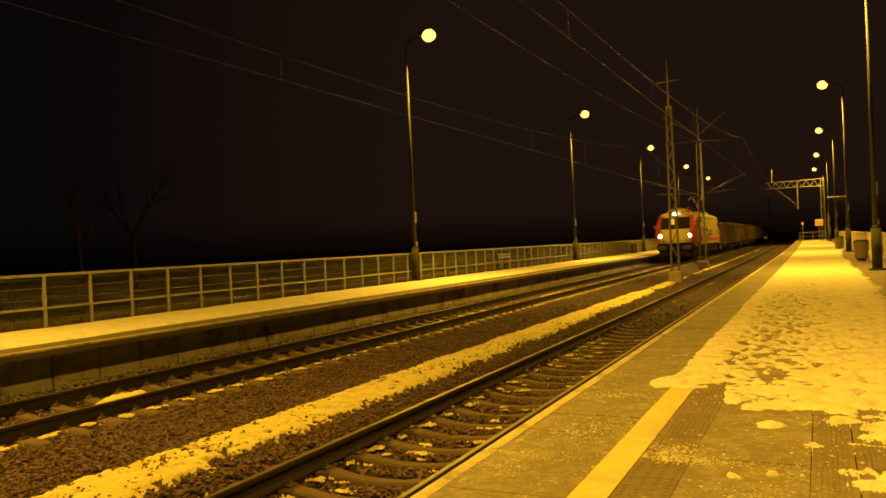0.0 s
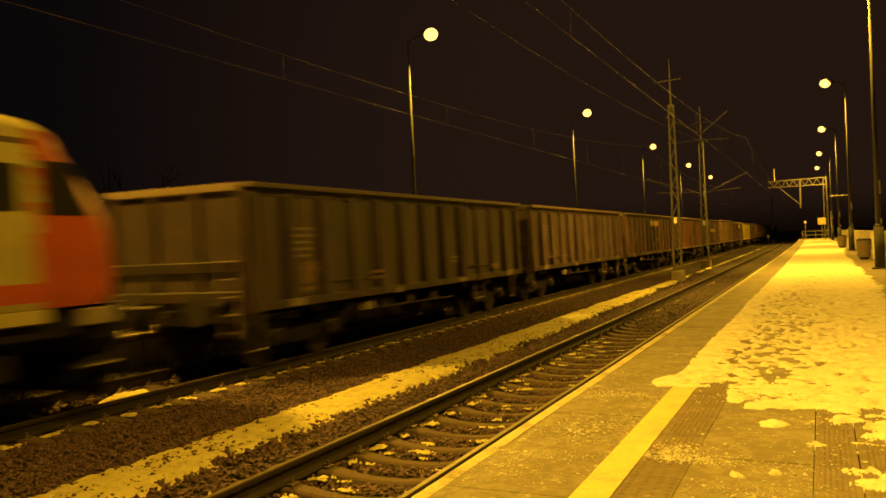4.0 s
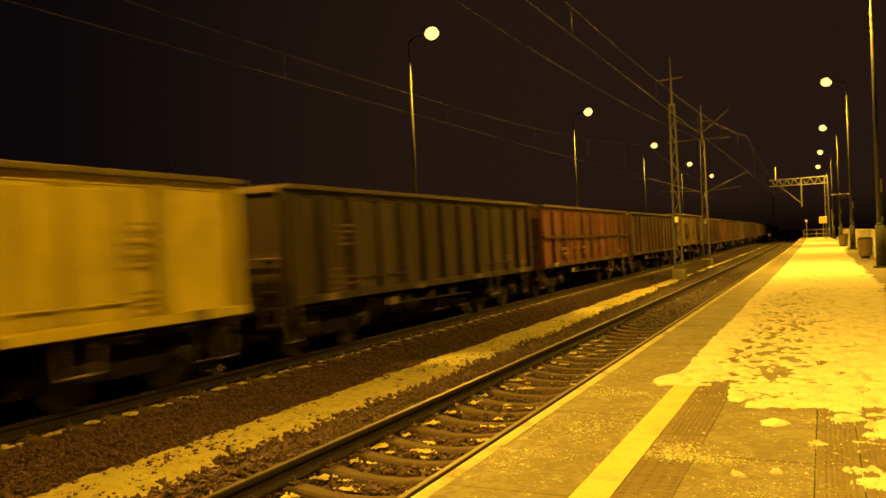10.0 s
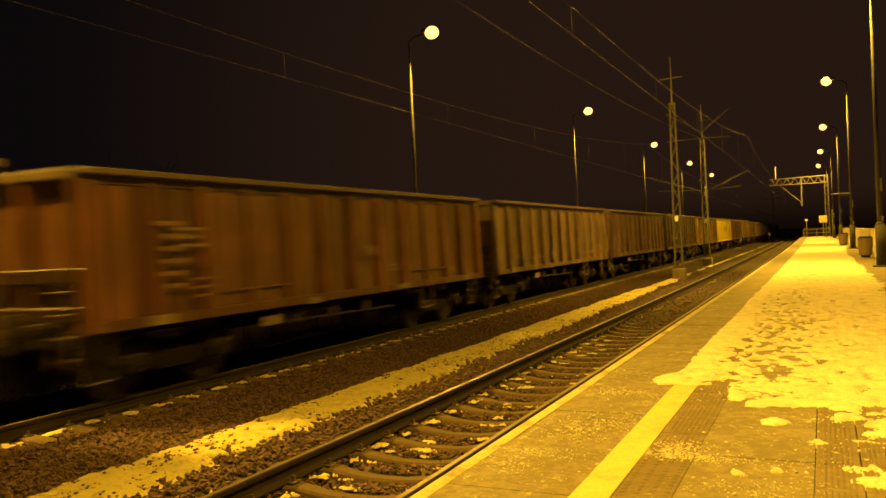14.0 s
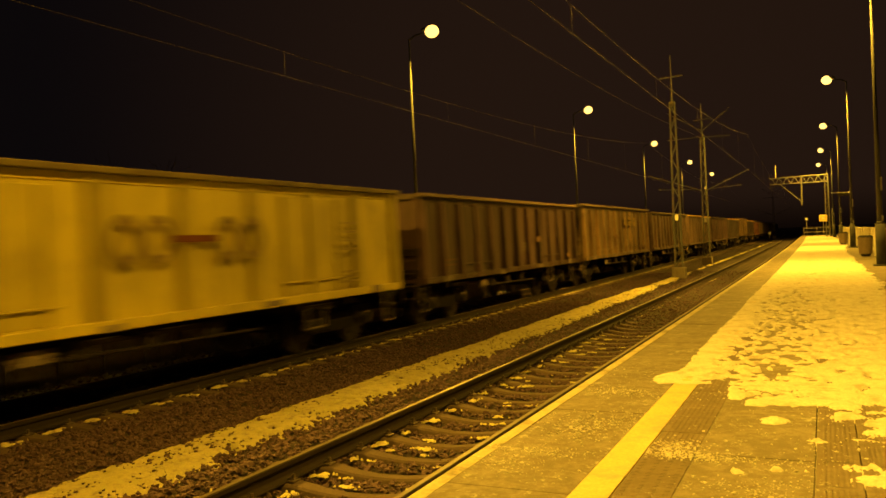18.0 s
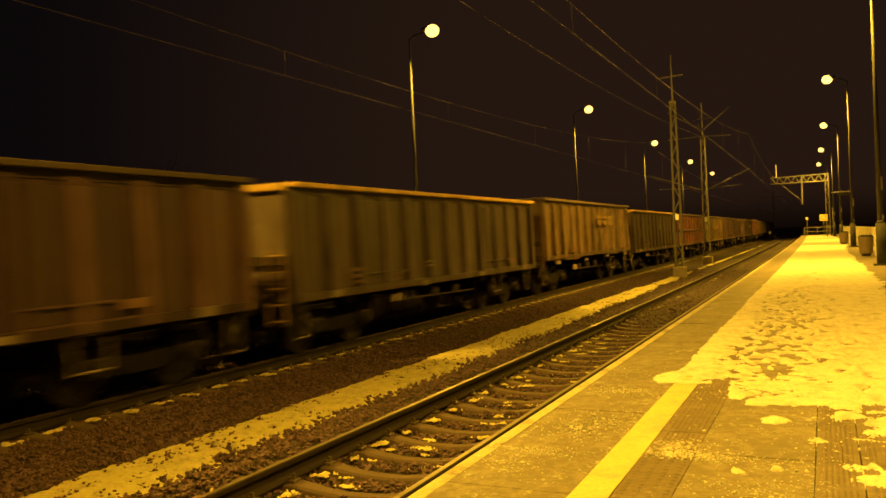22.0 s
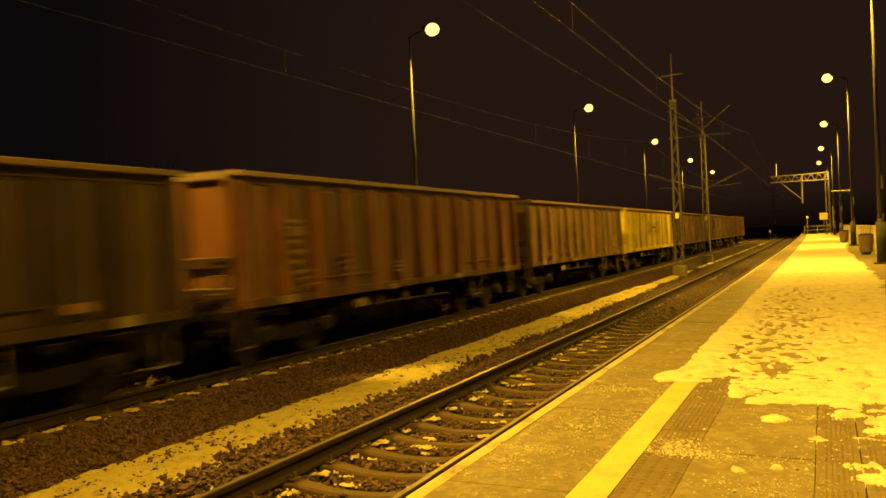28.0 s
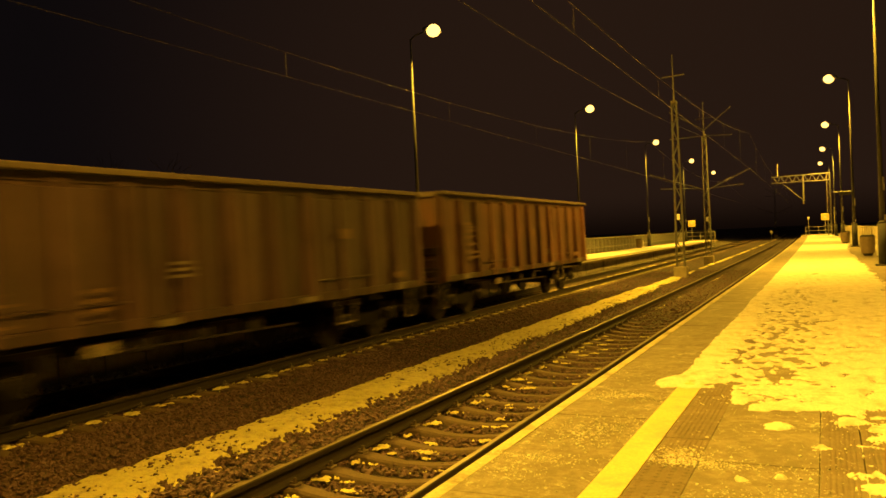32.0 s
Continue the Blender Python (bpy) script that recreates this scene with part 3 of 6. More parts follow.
    for cx, cy, sx, sy, count in ((1.1, 5.2, 0.09, 0.07, 260), (1.22, 5.02, 0.12, 0.05, 240), (1.02, 5.0, 0.08, 0.05, 120), (1.5, 5.0, 0.2, 0.05, 80), (0.42, 6.85, 0.17, 0.09, 260), (0.42, 5.55, 0.14, 0.2, 300),
                                  (0.3, 4.85, 0.2, 0.05, 170), (0.62, 5.8, 0.1, 0.2, 70), (0.3, 4.5, 0.15, 0.12, 90), (1.62, 4.45, 0.14, 0.1, 130), (1.5, 6.2, 0.3, 0.5, 70), (0.4, 7.6, 0.25, 0.4, 50),
                                  (2.1, 5.4, 0.2, 0.6, 120), (1.4, 7.0, 0.25, 0.15, 60)):
        count = int(count * 2.2)
        x, y = rng.normal(cx, sx * 1.1, count), rng.normal(cy, sy * 1.15, count)
        k = (x > 0.02) & (np.abs(x - 0.857) > 0.1) & (rng.random(count) < 0.35 + fractal(x, y, 9.0, 3))
        pts.append(np.stack([x[k], y[k], FALL * x[k] + 0.004], 1))
    pts = np.concatenate(pts)
    size = rng.gamma(1.3, 1.0, len(pts))
    for lo, hi, sel in ((0.005, 0.01, size < 1.3), (0.009, 0.018, (size >= 1.3) & (size < 3.2)), (0.016, 0.034, size >= 3.2)):
        stone_mesh("snow_crumbs", pts[sel], lo, hi, M_SNOW, 77 + int(hi * 1000), 0.5, "fine crumbs of snow strewn over the paving", "snow")


def strip_snow():
    xs = np.arange(-5.15, -2.95, 0.03)
    ys = np.concatenate([np.arange(2.5, 30, 0.04), np.arange(30, 90, 0.15), np.arange(90, 260, 1.0)])
    X, Y = np.meshgrid(xs, ys)
    fine = fractal(X, Y, 11.0, 3, 0.65)
    drift = np.clip((Y - 8) / 18.0, 0, 1.2)
    c = -3.98 - 0.1 * drift
    half = 0.45 + 0.06 * drift - 0.16 * np.clip((Y - 37) / 8.0, 0, 1) - 0.3 * np.clip((Y - 20) / 16.0, 0, 1) + (0.18 + 0.25 * np.clip((Y - 24) / 12.0, 0, 1)) * (fractal(X * 0 + 2, Y, 0.5, 3) - 0.5)
    e = half - np.abs(X - c) + 0.2 * (fractal(X, Y, 2.6, 3) - 0.5) + 0.12 * (fine - 0.5)
    h = 0.06 * np.tanh(e * 9) + 0.03 * (fine - 0.5) + 0.012 * (fractal(X, Y, 21.0, 2) - 0.5)
    # stones and dents that poke through
    h -= 0.7 * np.clip(fractal(X, Y, 7.5, 3, 0.8) - 0.6 - 0.05 * np.clip(e * 2, 0, 1) + 0.05 * np.clip((c - X) * -1.5, 0, 1), 0, 1)
    z = SLEEPER_Z + 0.012 + h
    height_sheet("snow_strip", xs, ys, z, M_OLDSNOW, h > -0.03, label="strip of snow lying between the two tracks", category="snow")
    # dark stones kicked up onto the snow, in loose clusters
    rng = np.random.default_rng(53)
    n = 2300
    y = 4.0 + 30.0 * rng.random(n) ** 1.4
    x = -3.9 - 0.1 * np.clip((y - 8) / 18.0, 0, 1.2) + rng.normal(0, 0.24, n)
    k = fractal(x, y * 0.6, 2.2, 3, 0.7) + 0.05 * rng.random(n) > 0.6
    x, y = x[k], y[k]
    zi = z[np.clip(np.searchsorted(ys, y), 0, len(ys) - 1), np.clip(np.searchsorted(xs, x), 0, len(xs) - 1)]
    stone_mesh("stones_on_snow", np.stack([x + bend_np(y), y, zi + 0.004], 1), 0.018, 0.05, M_STONE, 54, 0.7, "dark stones scattered on the strip of snow")


def far_snow():
    xs = np.concatenate([np.arange(-13.45, -9.6, 0.08)])
    ys = np.concatenate([np.arange(3, 40, 0.12), np.arange(40, FAR_END, 0.6)])
    X, Y = np.meshgrid(xs, ys)
    e = np.minimum(-10.14 - X + 0.16 * (fractal(X * 0, Y, 0.9, 3) - 0.5), X + 12.72 + 0.5 * (fractal(X, Y, 1.3, 3) - 0.5))
    h = 0.05 * np.tanh(e * 8) + 0.035 * (fractal(X, Y, 2.0, 4, 0.6) - 0.5)
    height_sheet("snow_on_far_platform", xs, ys, FAR_Z + h, M_SNOW, h > -0.02, label="smooth snow on the opposite platform", category="snow")


def snow_scraps():
    """Small scraps left on sleeper ends and in the bed."""
    rng = np.random.default_rng(31)
    V, F = [], []

    def blob(cx, cy, rx, ry, hh, z):
        n0, n = len(V), 9
        V.append((cx + bend(cy), cy, z + hh))
        for r, hgt in ((0.6, 0.8), (1.0, -0.2)):
            for i in range(n):
                a = 2 * math.pi * i / n
                q = r * rng.uniform(0.55, 1.35)
                V.append((cx + rx * q * math.cos(a) + bend(cy), cy + ry * q * math.sin(a), z + hh * hgt * rng.uniform(0.7, 1.2)))
        for i in range(n):
            k = (i + 1) % n
            F.append((n0, n0 + 1 + i, n0 + 1 + k))
            F.append((n0 + 1 + i, n0 + 1 + n + i, n0 + 1 + n + k, n0 + 1 + k))

    def scrap(cx, cy, rx, ry, hh, z):
        """A ragged scrap: several small clumps run together, with a few crumbs round it."""
        for _ in range(7 if rx > 0.04 else 2):
            a, d = rng.uniform(0, 6.28), rng.uniform(0, 0.85)
            f = rng.uniform(0.22, 0.55)
            blob(cx + rx * d * math.cos(a), cy + ry * d * math.sin(a), rx * f, ry * f, 0.6 * hh * rng.uniform(0.6, 1.0), z)
        for _ in range(4 if rx > 0.04 else 0):
            a, d = rng.uniform(0, 6.28), rng.uniform(0.9, 1.5)
            blob(cx + rx * d * math.cos(a), cy + ry * d * math.sin(a), 0.014, 0.012, hh * 0.5, z)

    for i in range(8, 110):
        y = i * 0.6 + FAR_PHASE + 0.3
        big = 1.25 if y < 12 else 1.0
        scrap(FAR_TRACK + 0.95 + rng.uniform(-0.03, 0.05), y + rng.uniform(-0.04, 0.06), big * rng.uniform(0.07, 0.13), big * rng.uniform(0.08, 0.18), 0.03, SLEEPER_Z - 0.015)
        if rng.random() < 0.5:
            scrap(FAR_TRACK - 1.05 + rng.uniform(-0.1, 0.1), y + rng.uniform(-0.2, 0.2), rng.uniform(0.05, 0.12), rng.uniform(0.06, 0.16), 0.03, SLEEPER_Z - 0.03)
        if y > 17 and rng.random() < 0.85:
            scrap(FAR_TRACK + rng.uniform(-0.25, 0.1), y + rng.uniform(-0.1, 0.1), rng.uniform(0.25, 0.42), rng.uniform(0.07, 0.13), 0.03, SLEEPER_Z - 0.045)
        elif rng.random() < 0.4:
            scrap(FAR_TRACK + rng.uniform(-0.5, 0.4), y + rng.uniform(-0.15, 0.15), rng.uniform(0.05, 0.16), rng.uniform(0.04, 0.09), 0.025, SLEEPER_Z - 0.05)
    for i in range(6, 70):
        y = i * 0.6 + NEAR_PHASE + 0.3
        if y > 17 and rng.random() < 0.55:
            continue
        scrap(NEAR_TRACK - 0.56 + rng.uniform(-0.04, 0.06), y + rng.uniform(-0.05, 0.05), rng.uniform(0.05, 0.11), rng.uniform(0.05, 0.12), 0.035, SLEEPER_Z - 0.02)
        for _ in range(8):
            if rng.random() < 0.45:
                r = rng.choice((0.012, 0.018, 0.03, 0.06))
                scrap(NEAR_TRACK + rng.uniform(-0.5, 0.62), y + rng.uniform(-0.2, 0.2), r * 1.5, r, 0.024, SLEEPER_Z - 0.05)
    scrap(-2.92, 5.7, 0.04, 0.035, 0.05, SLEEPER_Z + 0.02)
    ob = from_mesh("snow_scraps", V, F, M_OLDSNOW, None, "", True)
    tagged(ob, "small scraps of snow on sleepers and stones", "snow", "", "stuff")
    # the larger heap by the far rail
    xs, ys = np.arange(-8.2, -6.95, 0.03), np.arange(8.5, 10.6, 0.03)
    X, Y = np.meshgrid(xs, ys)
    e = 1.0 - ((X + 7.58) / 0.42) ** 2 - ((Y - 9.5) / 0.5) ** 2 + 0.9 * (fractal(X, Y, 3.0) - 0.5)
    height_sheet("snow_heap", xs, ys, SLEEPER_Z - 0.05 + 0.16 * np.tanh(e) + 0.1 * (fractal(X, Y, 7.0, 4, 0.7) - 0.4), M_OLDSNOW, e > -0.1, kind="stuff", label="heap of snow between the far rails", category="snow")


near_snow()
strip_snow()
far_snow()
snow_scraps()


# ---- bare trees in the dark behind the opposite platform ----
def build_tree(m, height, seed, label):
    rng = random.Random(seed)
    t = thing("bare_tree", m, label, "tree", "bare trees behind the fence")
    segs = []

    def grow(p, d, length, r, depth):
        q = p + d * length
        segs.append((p, q, r, r * 0.68, depth))
        if depth == 4:
            return
        for i in range(rng.choice((2, 3)) if depth else 4):
            side = Vector((rng.uniform(-1, 1), rng.uniform(-1, 1), rng.uniform(-0.1, 0.5)))
            nd = (d * rng.uniform(0.6, 1.0) + side * rng.uniform(0.45, 0.8)).normalized()
            f = rng.uniform(0.55, 1.0) if i else 1.0
            grow(p + (q - p) * f, nd, length * rng.uniform(0.55, 0.75), r * 0.55, depth + 1)

    grow(Vector((0, 0, -0.5)), Vector((rng.uniform(-0.05, 0.05), rng.uniform(-0.05, 0.05), 1)).normalized(), height * 0.42, height * 0.018, 0)
    for lo, hi, nm in ((0, 0, "trunk"), (1, 2, "branchwork"), (3, 4, "spray")):
        V, F = [], []
        n = 7 if nm == "trunk" else 5 if nm == "branchwork" else 3
        for p, q, r0, r1, dep in segs:
            if not lo <= dep <= hi:
                continue
            d = (q - p).normalized()
            u = d.orthogonal().normalized()
            w = d.cross(u)
            k = len(V)
            for c, r in ((p, r0), (q, r1)):
                for j in range(n):
                    a = 2 * math.pi * j / n
                    V.append(c + (u * math.cos(a) + w * math.sin(a)) * r)
            for j in range(n):
                F.append((k + j, k + (j + 1) % n, k + n + (j + 1) % n, k + n + j))
        ob = from_mesh(nm, V, F, M_BARK, t)
        if nm == "spray":
            tagged(ob, kind="stuff")
    return t


for i, (x, y, hgt) in enumerate(((-34, 33, 8), (-38, 41, 9))):
    build_tree(pose(x, y, -0.4, 0, 0, 47 * i), hgt, 50 + i, "leafless dark tree standing in the night behind the fence")


# ---- fences ----
def build_fence():
    f = thing("platform_fence", pose(0, 0, 0), "grey steel fence with wire panels along the opposite platform", "fence")
    B = 1.235
    y0 = 12.795 - 9 * B
    n = int((FAR_END - y0) / B)
    ys = [y0 + i * B / 1 for i in range(n + 1)]
    for nm, z0, z1, w in (("top_rail", 1.03, 1.09, 0.05), ("middle_rail", 0.335, 0.385, 0.04)):
        v, fc = sweep(rect(FENCE_X - w / 2, FENCE_X + w / 2, z0, z1), ys)
        from_mesh(nm, v, fc, M_FENCE, f)
    bm = box(bm_new(), -0.03, 0.03, -0.035, 0.035, FAR_Z - 0.05, 1.03, 0.006)
    post = part("post", bm, M_FENCE, f)
    def weave(upright):
        bm = bm_new()
        if upright:
            for i in range(20):
                y = 0.06 + (B - 0.12) * i / 19
                tube(bm, (0, y, 0.03), (0, y, 1.03), 0.004, 0.004, 4, False)
        for z in (0.12, 0.55, 0.78, 0.98):
            tube(bm, (0.006, 0.035, z), (0.006, B - 0.035, z), 0.005, 0.005, 4, False)
        return bm

    # panels close by have single upright wires; those further off are joined
    near = part("wire_panel", weave(False), M_GALV, f)
    wire = part("wire", tube(bm_new(), (0, 0, 0.03), (0, 0, 1.03), 0.004, 0.004, 4, False), M_GALV, near)
    far = tagged(part("wire_panel", weave(True), M_GALV, f), kind="stuff")
    near_used = far_used = False
    for i, y in enumerate(ys):
        if i == 0:
            post.matrix_basis = along(FENCE_X, y, 0)
        else:
            again(post, FENCE_X + bend(y), y, 0, heading(y))
        if i == n:
            break
        place = along(FENCE_X - 0.01, y, 0)
        if 9.0 < y < 26.0:
            panel = again(near) if near_used else near
            panel.matrix_basis = place
            for k in range(20):
                w = again(wire, 0, 0, 0, 0, panel) if near_used or k else wire
                w.matrix_basis = pose(0, 0.06 + (B - 0.12) * k / 19, 0)
            near_used = True
        else:
            panel = tagged(again(far), kind="stuff") if far_used else far
            panel.matrix_basis = place
            far_used = True


build_fence()


def build_grass():
    rng = np.random.default_rng(77)
    n = 16000
    y = rng.uniform(3, 70, n)
    x = -13.2 - rng.gamma(1.3, 0.28, n)
    x = np.maximum(x, -15.0)
    h = rng.uniform(0.06, 0.3, n) * (0.5 + fractal(x, y, 0.9, 3))
    a = rng.uniform(0, 6.28, n)
    w = 0.012
    dx, dy = np.cos(a) * w, np.sin(a) * w
    lx, ly = rng.normal(0, 0.3, n) * h, rng.normal(0, 0.3, n) * h
    z = np.where(x > -13.5, FAR_Z - 0.02, -0.35)
    h = h + np.where(x > -13.5, 0, 0.28)
    V = np.stack([np.stack([x - dx + bend_np(y), y - dy, z], 1), np.stack([x + dx + bend_np(y), y + dy, z], 1), np.stack([x + lx + bend_np(y), y + ly, z + h], 1)], 1).reshape(-1, 3)
    F = np.arange(3 * n).reshape(-1, 3)
    tagged(from_mesh("dry_grass", V.tolist(), F.tolist(), M_GRASS), "dry brown grass at the foot of the fence", "grass", "", "stuff")


build_grass()


def build_end_fence(x0, x1, y, z, label):
    f = thing("end_barrier", along(0, y, z), label, "fence")
    n = max(2, int((x1 - x0) / 1.2))
    bm = bm_new()
    bm.free()
    for zz in (1.08, 0.6, 0.15):
        part("rail", tube(bm_new(), (x0, 0, zz), (x1, 0, zz), 0.028, 0.028, 6), M_FENCE, f)
    first = None
    for i in range(n + 1):
        x = x0 + (x1 - x0) * i / n
        if first is None:
            first = part("post", tube(bm_new(), (0, 0, 0), (0, 0, 1.1), 0.032, 0.032, 8), M_FENCE, f)
            first.location = (x, 0, 0)
        else:
            again(first, x, 0, 0)


build_end_fence(-13.0, -9.6, FAR_END - 0.3, FAR_Z, "tubular steel barrier across the end of the platform")
build_end_fence(0.5, 3.4, PLAT_END - 14.0, -0.03, "tubular steel barrier at the end of the platform")


def build_side_wall():
    w = tagged(from_mesh("wall_east", *sweep(rect(5.0, 5.16, -0.1, 0.94), stations(18, PLAT_END, 2, 1.05, 6)), M_PARAPET), "pale concrete parapet along the back of the platform", "wall", "", "structure")
    bm = box(bm_new(), -0.06, 0.05, -0.13, 0.13, -0.1, 1.0, 0.01)
    p = part("pilaster", bm, M_PARAPET, w)
    for i in range(36):
        y = 18.0 + 3.0 * i
        if i == 0:
            p.matrix_basis = along(5.0, y, 0)
        else:
            again(p, 5.0 + bend(y), y, 0, heading(y))
    v, f = sweep(rect(4.95, 5.21, 0.95, 1.02), stations(18, PLAT_END, 2, 1.05, 6))
    from_mesh("coping", v, f, M_PARAPET, w)


build_side_wall()


# ---- lamp posts ----
def build_lamp(side, m, label):
    """side: +1 when the arm points towards +x."""
    e = thing("platform_lamp", m, label, "street lamp", "sodium platform lamps")
    bm = tube(bm_new(), (0, 0, 0), (0, 0, 1.32), 0.155, 0.15, 14)
    tube(bm, (0, 0, 1.32), (0, 0, 1.4), 0.15, 0.09, 14)
    part("sleeve", bm, M_DARKPOLE, e, "thick dark foot of the post", True)
    bm = box(bm_new(), -0.24, 0.24, -0.24, 0.24, -0.02, 0.05, 0.01)
    part("base_plate", bm, M_DARKPOLE, e)
    part("pole", tube(bm_new(), (0, 0, 1.3), (0, 0, 9.55), 0.085, 0.032, 12), M_POLE, e, "", True)
    for z, h in ((1.42, 0.16), (2.35, 0.42)):
        part("label_plate", box(bm_new(), 0.04, 0.1, -0.075, 0.075, z, z + h, 0.006), M_GALV, e, "small pale plate on the post")
    bm = tube(bm_new(), (0, 0, 9.5), (side * 0.25, 0, 9.66), 0.04, 0.035, 8)
    tube(bm, (side * 0.25, 0, 9.66), (side * 0.78, 0, 9.74), 0.035, 0.03, 8)
    part("arm", bm, M_POLE, e)
    bm = bm_new()
    bmesh.ops.create_uvsphere(bm, u_segments=16, v_segments=8, radius=1.0, matrix=Matrix.Translation((side * 0.86, 0, 9.82)) @ Matrix.Diagonal((0.32, 0.16, 0.13, 1)))
    for v in bm.verts:
        v.co.z = max(v.co.z, 9.735)
    part("housing", bm, M_GALV, e, "grey lamp housing", True)
    bm = bm_new()
    bmesh.ops.create_uvsphere(bm, u_segments=16, v_segments=8, radius=1.0, matrix=Matrix.Translation((side * 1.02, 0, 9.72)) @ Matrix.Diagonal((0.29, 0.24, 0.25, 1)))
    part("glass_bowl", bm, M_LAMPGLASS, e, "glowing yellow glass bowl", True)
    return e


def lamp_light(x, y, z, side, wear=1.0, lean=0.0, spread=166.0):
    l = bpy.data.lights.new("sodium_light", "AREA")
    l.shape, l.size, l.spread = "DISK", 0.34, radians(spread)
    l.energy, l.color = LAMP_POWER * wear, SODIUM
    ob = new("sodium_light", l)
    ob.matrix_basis = pose(x, y, z, 0, -side * lean, 0)
    return ob


LEFT_Y = (5.6, 30.3, 55.0, 80.0, 105.0, 130.0)
RIGHT_Y = (-19.5, 5.0, 29.6, 53.6, 78.0, 103.0, 127.0)
first = build_lamp(1, along(-12.8, LEFT_Y[0], FAR_Z), "tall lamp post with glowing yellow lamp by the fence")
for y in LEFT_Y[1:]:
    copy_thing(first, along(-12.8, y, FAR_Z))
first = build_lamp(-1, along(3.63, RIGHT_Y[1], -0.05), "tall lamp post with glowing yellow lamp on the platform")
for y in RIGHT_Y[2:]:
    copy_thing(first, along(3.63, y, -0.05))
for y in LEFT_Y:
    lamp_light(-12.8 + 1.02 + bend(y), y, FAR_Z + 9.40, 1, 1.3, 30.0)
for y in RIGHT_Y:
    if y < 10:  # the lanterns close by point nearly straight down
        lamp_light(3.63 - 1.02 + bend(y), y, -0.05 + 9.40, -1, 0.52, 9.0, 150.0)
    else:
        lamp_light(3.63 - 1.02 + bend(y), y, -0.05 + 9.40, -1, 1.14, 20.0)


# ---- overhead line ----
def lattice_leg(bm, x, y, z0, z1, w0, w1, step=0.6, r=0.022, chan=0.035):
    """Two channel legs with battens and diagonals, spread along x."""
    for s in (-1, 1):
        tube(bm, (x + s * w0, y, z0), (x + s * w1, y, z1), chan, chan * 0.8, 4)
    n = int((z1 - z0) / step)
    for i in range(n):
        a, b = z0 + (z1 - z0) * i / n, z0 + (z1 - z0) * (i + 1) / n
        wa, wb = w0 + (w1 - w0) * i / n, w0 + (w1 - w0) * (i + 1) / n
        s = 1 if i % 2 else -1
        tube(bm, (x + s * wa, y, a), (x - s * wb, y, b), r * 0.6, r * 0.6, 4, False)


def build_mast(x, y, top, arms, label):
    m = thing("overhead_line_mast", along(x, y, SLEEPER_Z), label, "railway mast")
    h = top - SLEEPER_Z
    part("foundation", box(bm_new(), -0.29, 0.29, -0.29, 0.29, -0.2, 0.5, 0.03), M_GREYCONC, m, "pale concrete block")
    bm = bm_new()
    for yy in (-0.1, 0.1):
        lattice_leg(bm, 0, yy, 0.45, h - 2.1, 0.17, 0.1)
    part("lattice", bm, M_MAST, m)
    part("spike", tube(bm_new(), (0, 0, h - 2.3), (0, 0, h), 0.045, 0.02, 8), M_MAST, m)
    part("top_cap", box(bm_new(), -0.13, 0.13, -0.13, 0.13, h - 2.2, h - 2.08, 0.01), M_MAST, m)
    part("cross_arm", tube(bm_new(), (-0.5, 0, h - 1.0), (0.5, 0, h - 0.95), 0.03, 0.03, 6), M_MAST, m)
    part("number_plate", box(bm_new(), -0.07, 0.07, -0.17, -0.14, 2.6, 2.85, 0.004), M_WHITE, m, "small white plate")
    for reach in arms:
        d = 1 if reach > 0 else -1
        c = part("cantilever", tube(bm_new(), (d * 0.1, 0, 4.5), (reach, 0, 5.62), 0.03, 0.026, 6), M_MAST, m, "slanting steel tube that holds the wire")
        part("top_tie", tube(bm_new(), (d * 0.1, 0, 7.75), (reach * 0.62, 0, 7.7), 0.03, 0.026, 6), M_MAST, c)
        part("steady_arm", tube(bm_new(), (d * 0.35, 0, 4.6), (reach * 0.82, 0, 4.72), 0.02, 0.018, 6), M_MAST, c)
        part("upper_stay", tube(bm_new(), (d * 0.05, 0, 8.15), (reach * 0.62, 0, 9.4), 0.03, 0.024, 6), M_MAST, c)
        bm = bm_new()
        for k in range(5):
            a = 0.42 + k * 0.035
            px, pz = d * 0.1 + (reach - d * 0.1) * a, 4.5 + 1.12 * a
            tube(bm, (px - 0.01, 0, pz), (px + 0.01, 0, pz + 0.015), 0.055, 0.055, 8)
        part("insulator", bm, M_INSUL, c, "pale ribbed insulator")
    return m


MAST_A, MAST_B = (-3.9, 38.6), (-4.35, 52.9)
build_mast(*MAST_A, 9.2, (), "grey lattice mast on a concrete block between the tracks")
build_mast(*MAST_B, 9.0, (2.6, -3.3), "slender grey lattice mast with cantilevers between the tracks")
build_mast(-4.7, 168.0, 9.0, (2.9, -2.9), "distant grey lattice mast between the tracks")


def build_wire(name, pts, r, label):
    """A wire through (x, y, z) points, sagging already in them."""
    cu = bpy.data.curves.new(name, "CURVE")
    cu.dimensions, cu.bevel_depth, cu.bevel_resolution = "3D", r, 1
    sp = cu.splines.new("POLY")
    sp.points.add(len(pts) - 1)
    for p, q in zip(sp.points, pts):
        p.co = (q[0] + bend(q[1]), q[1], q[2], 1)
    cu.materials.append(M_WIRE)
    return tagged(new(name, cu), label, "wire")


def span(x0, y0, x1, y1, z_end, sag, n=24):
    out = []
    for i in range(n + 1):
        u = i / n
        out.append((x0 + (x1 - x0) * u, y0 + (y1 - y0) * u, z_end - 4 * sag * u * (1 - u)))
    return out


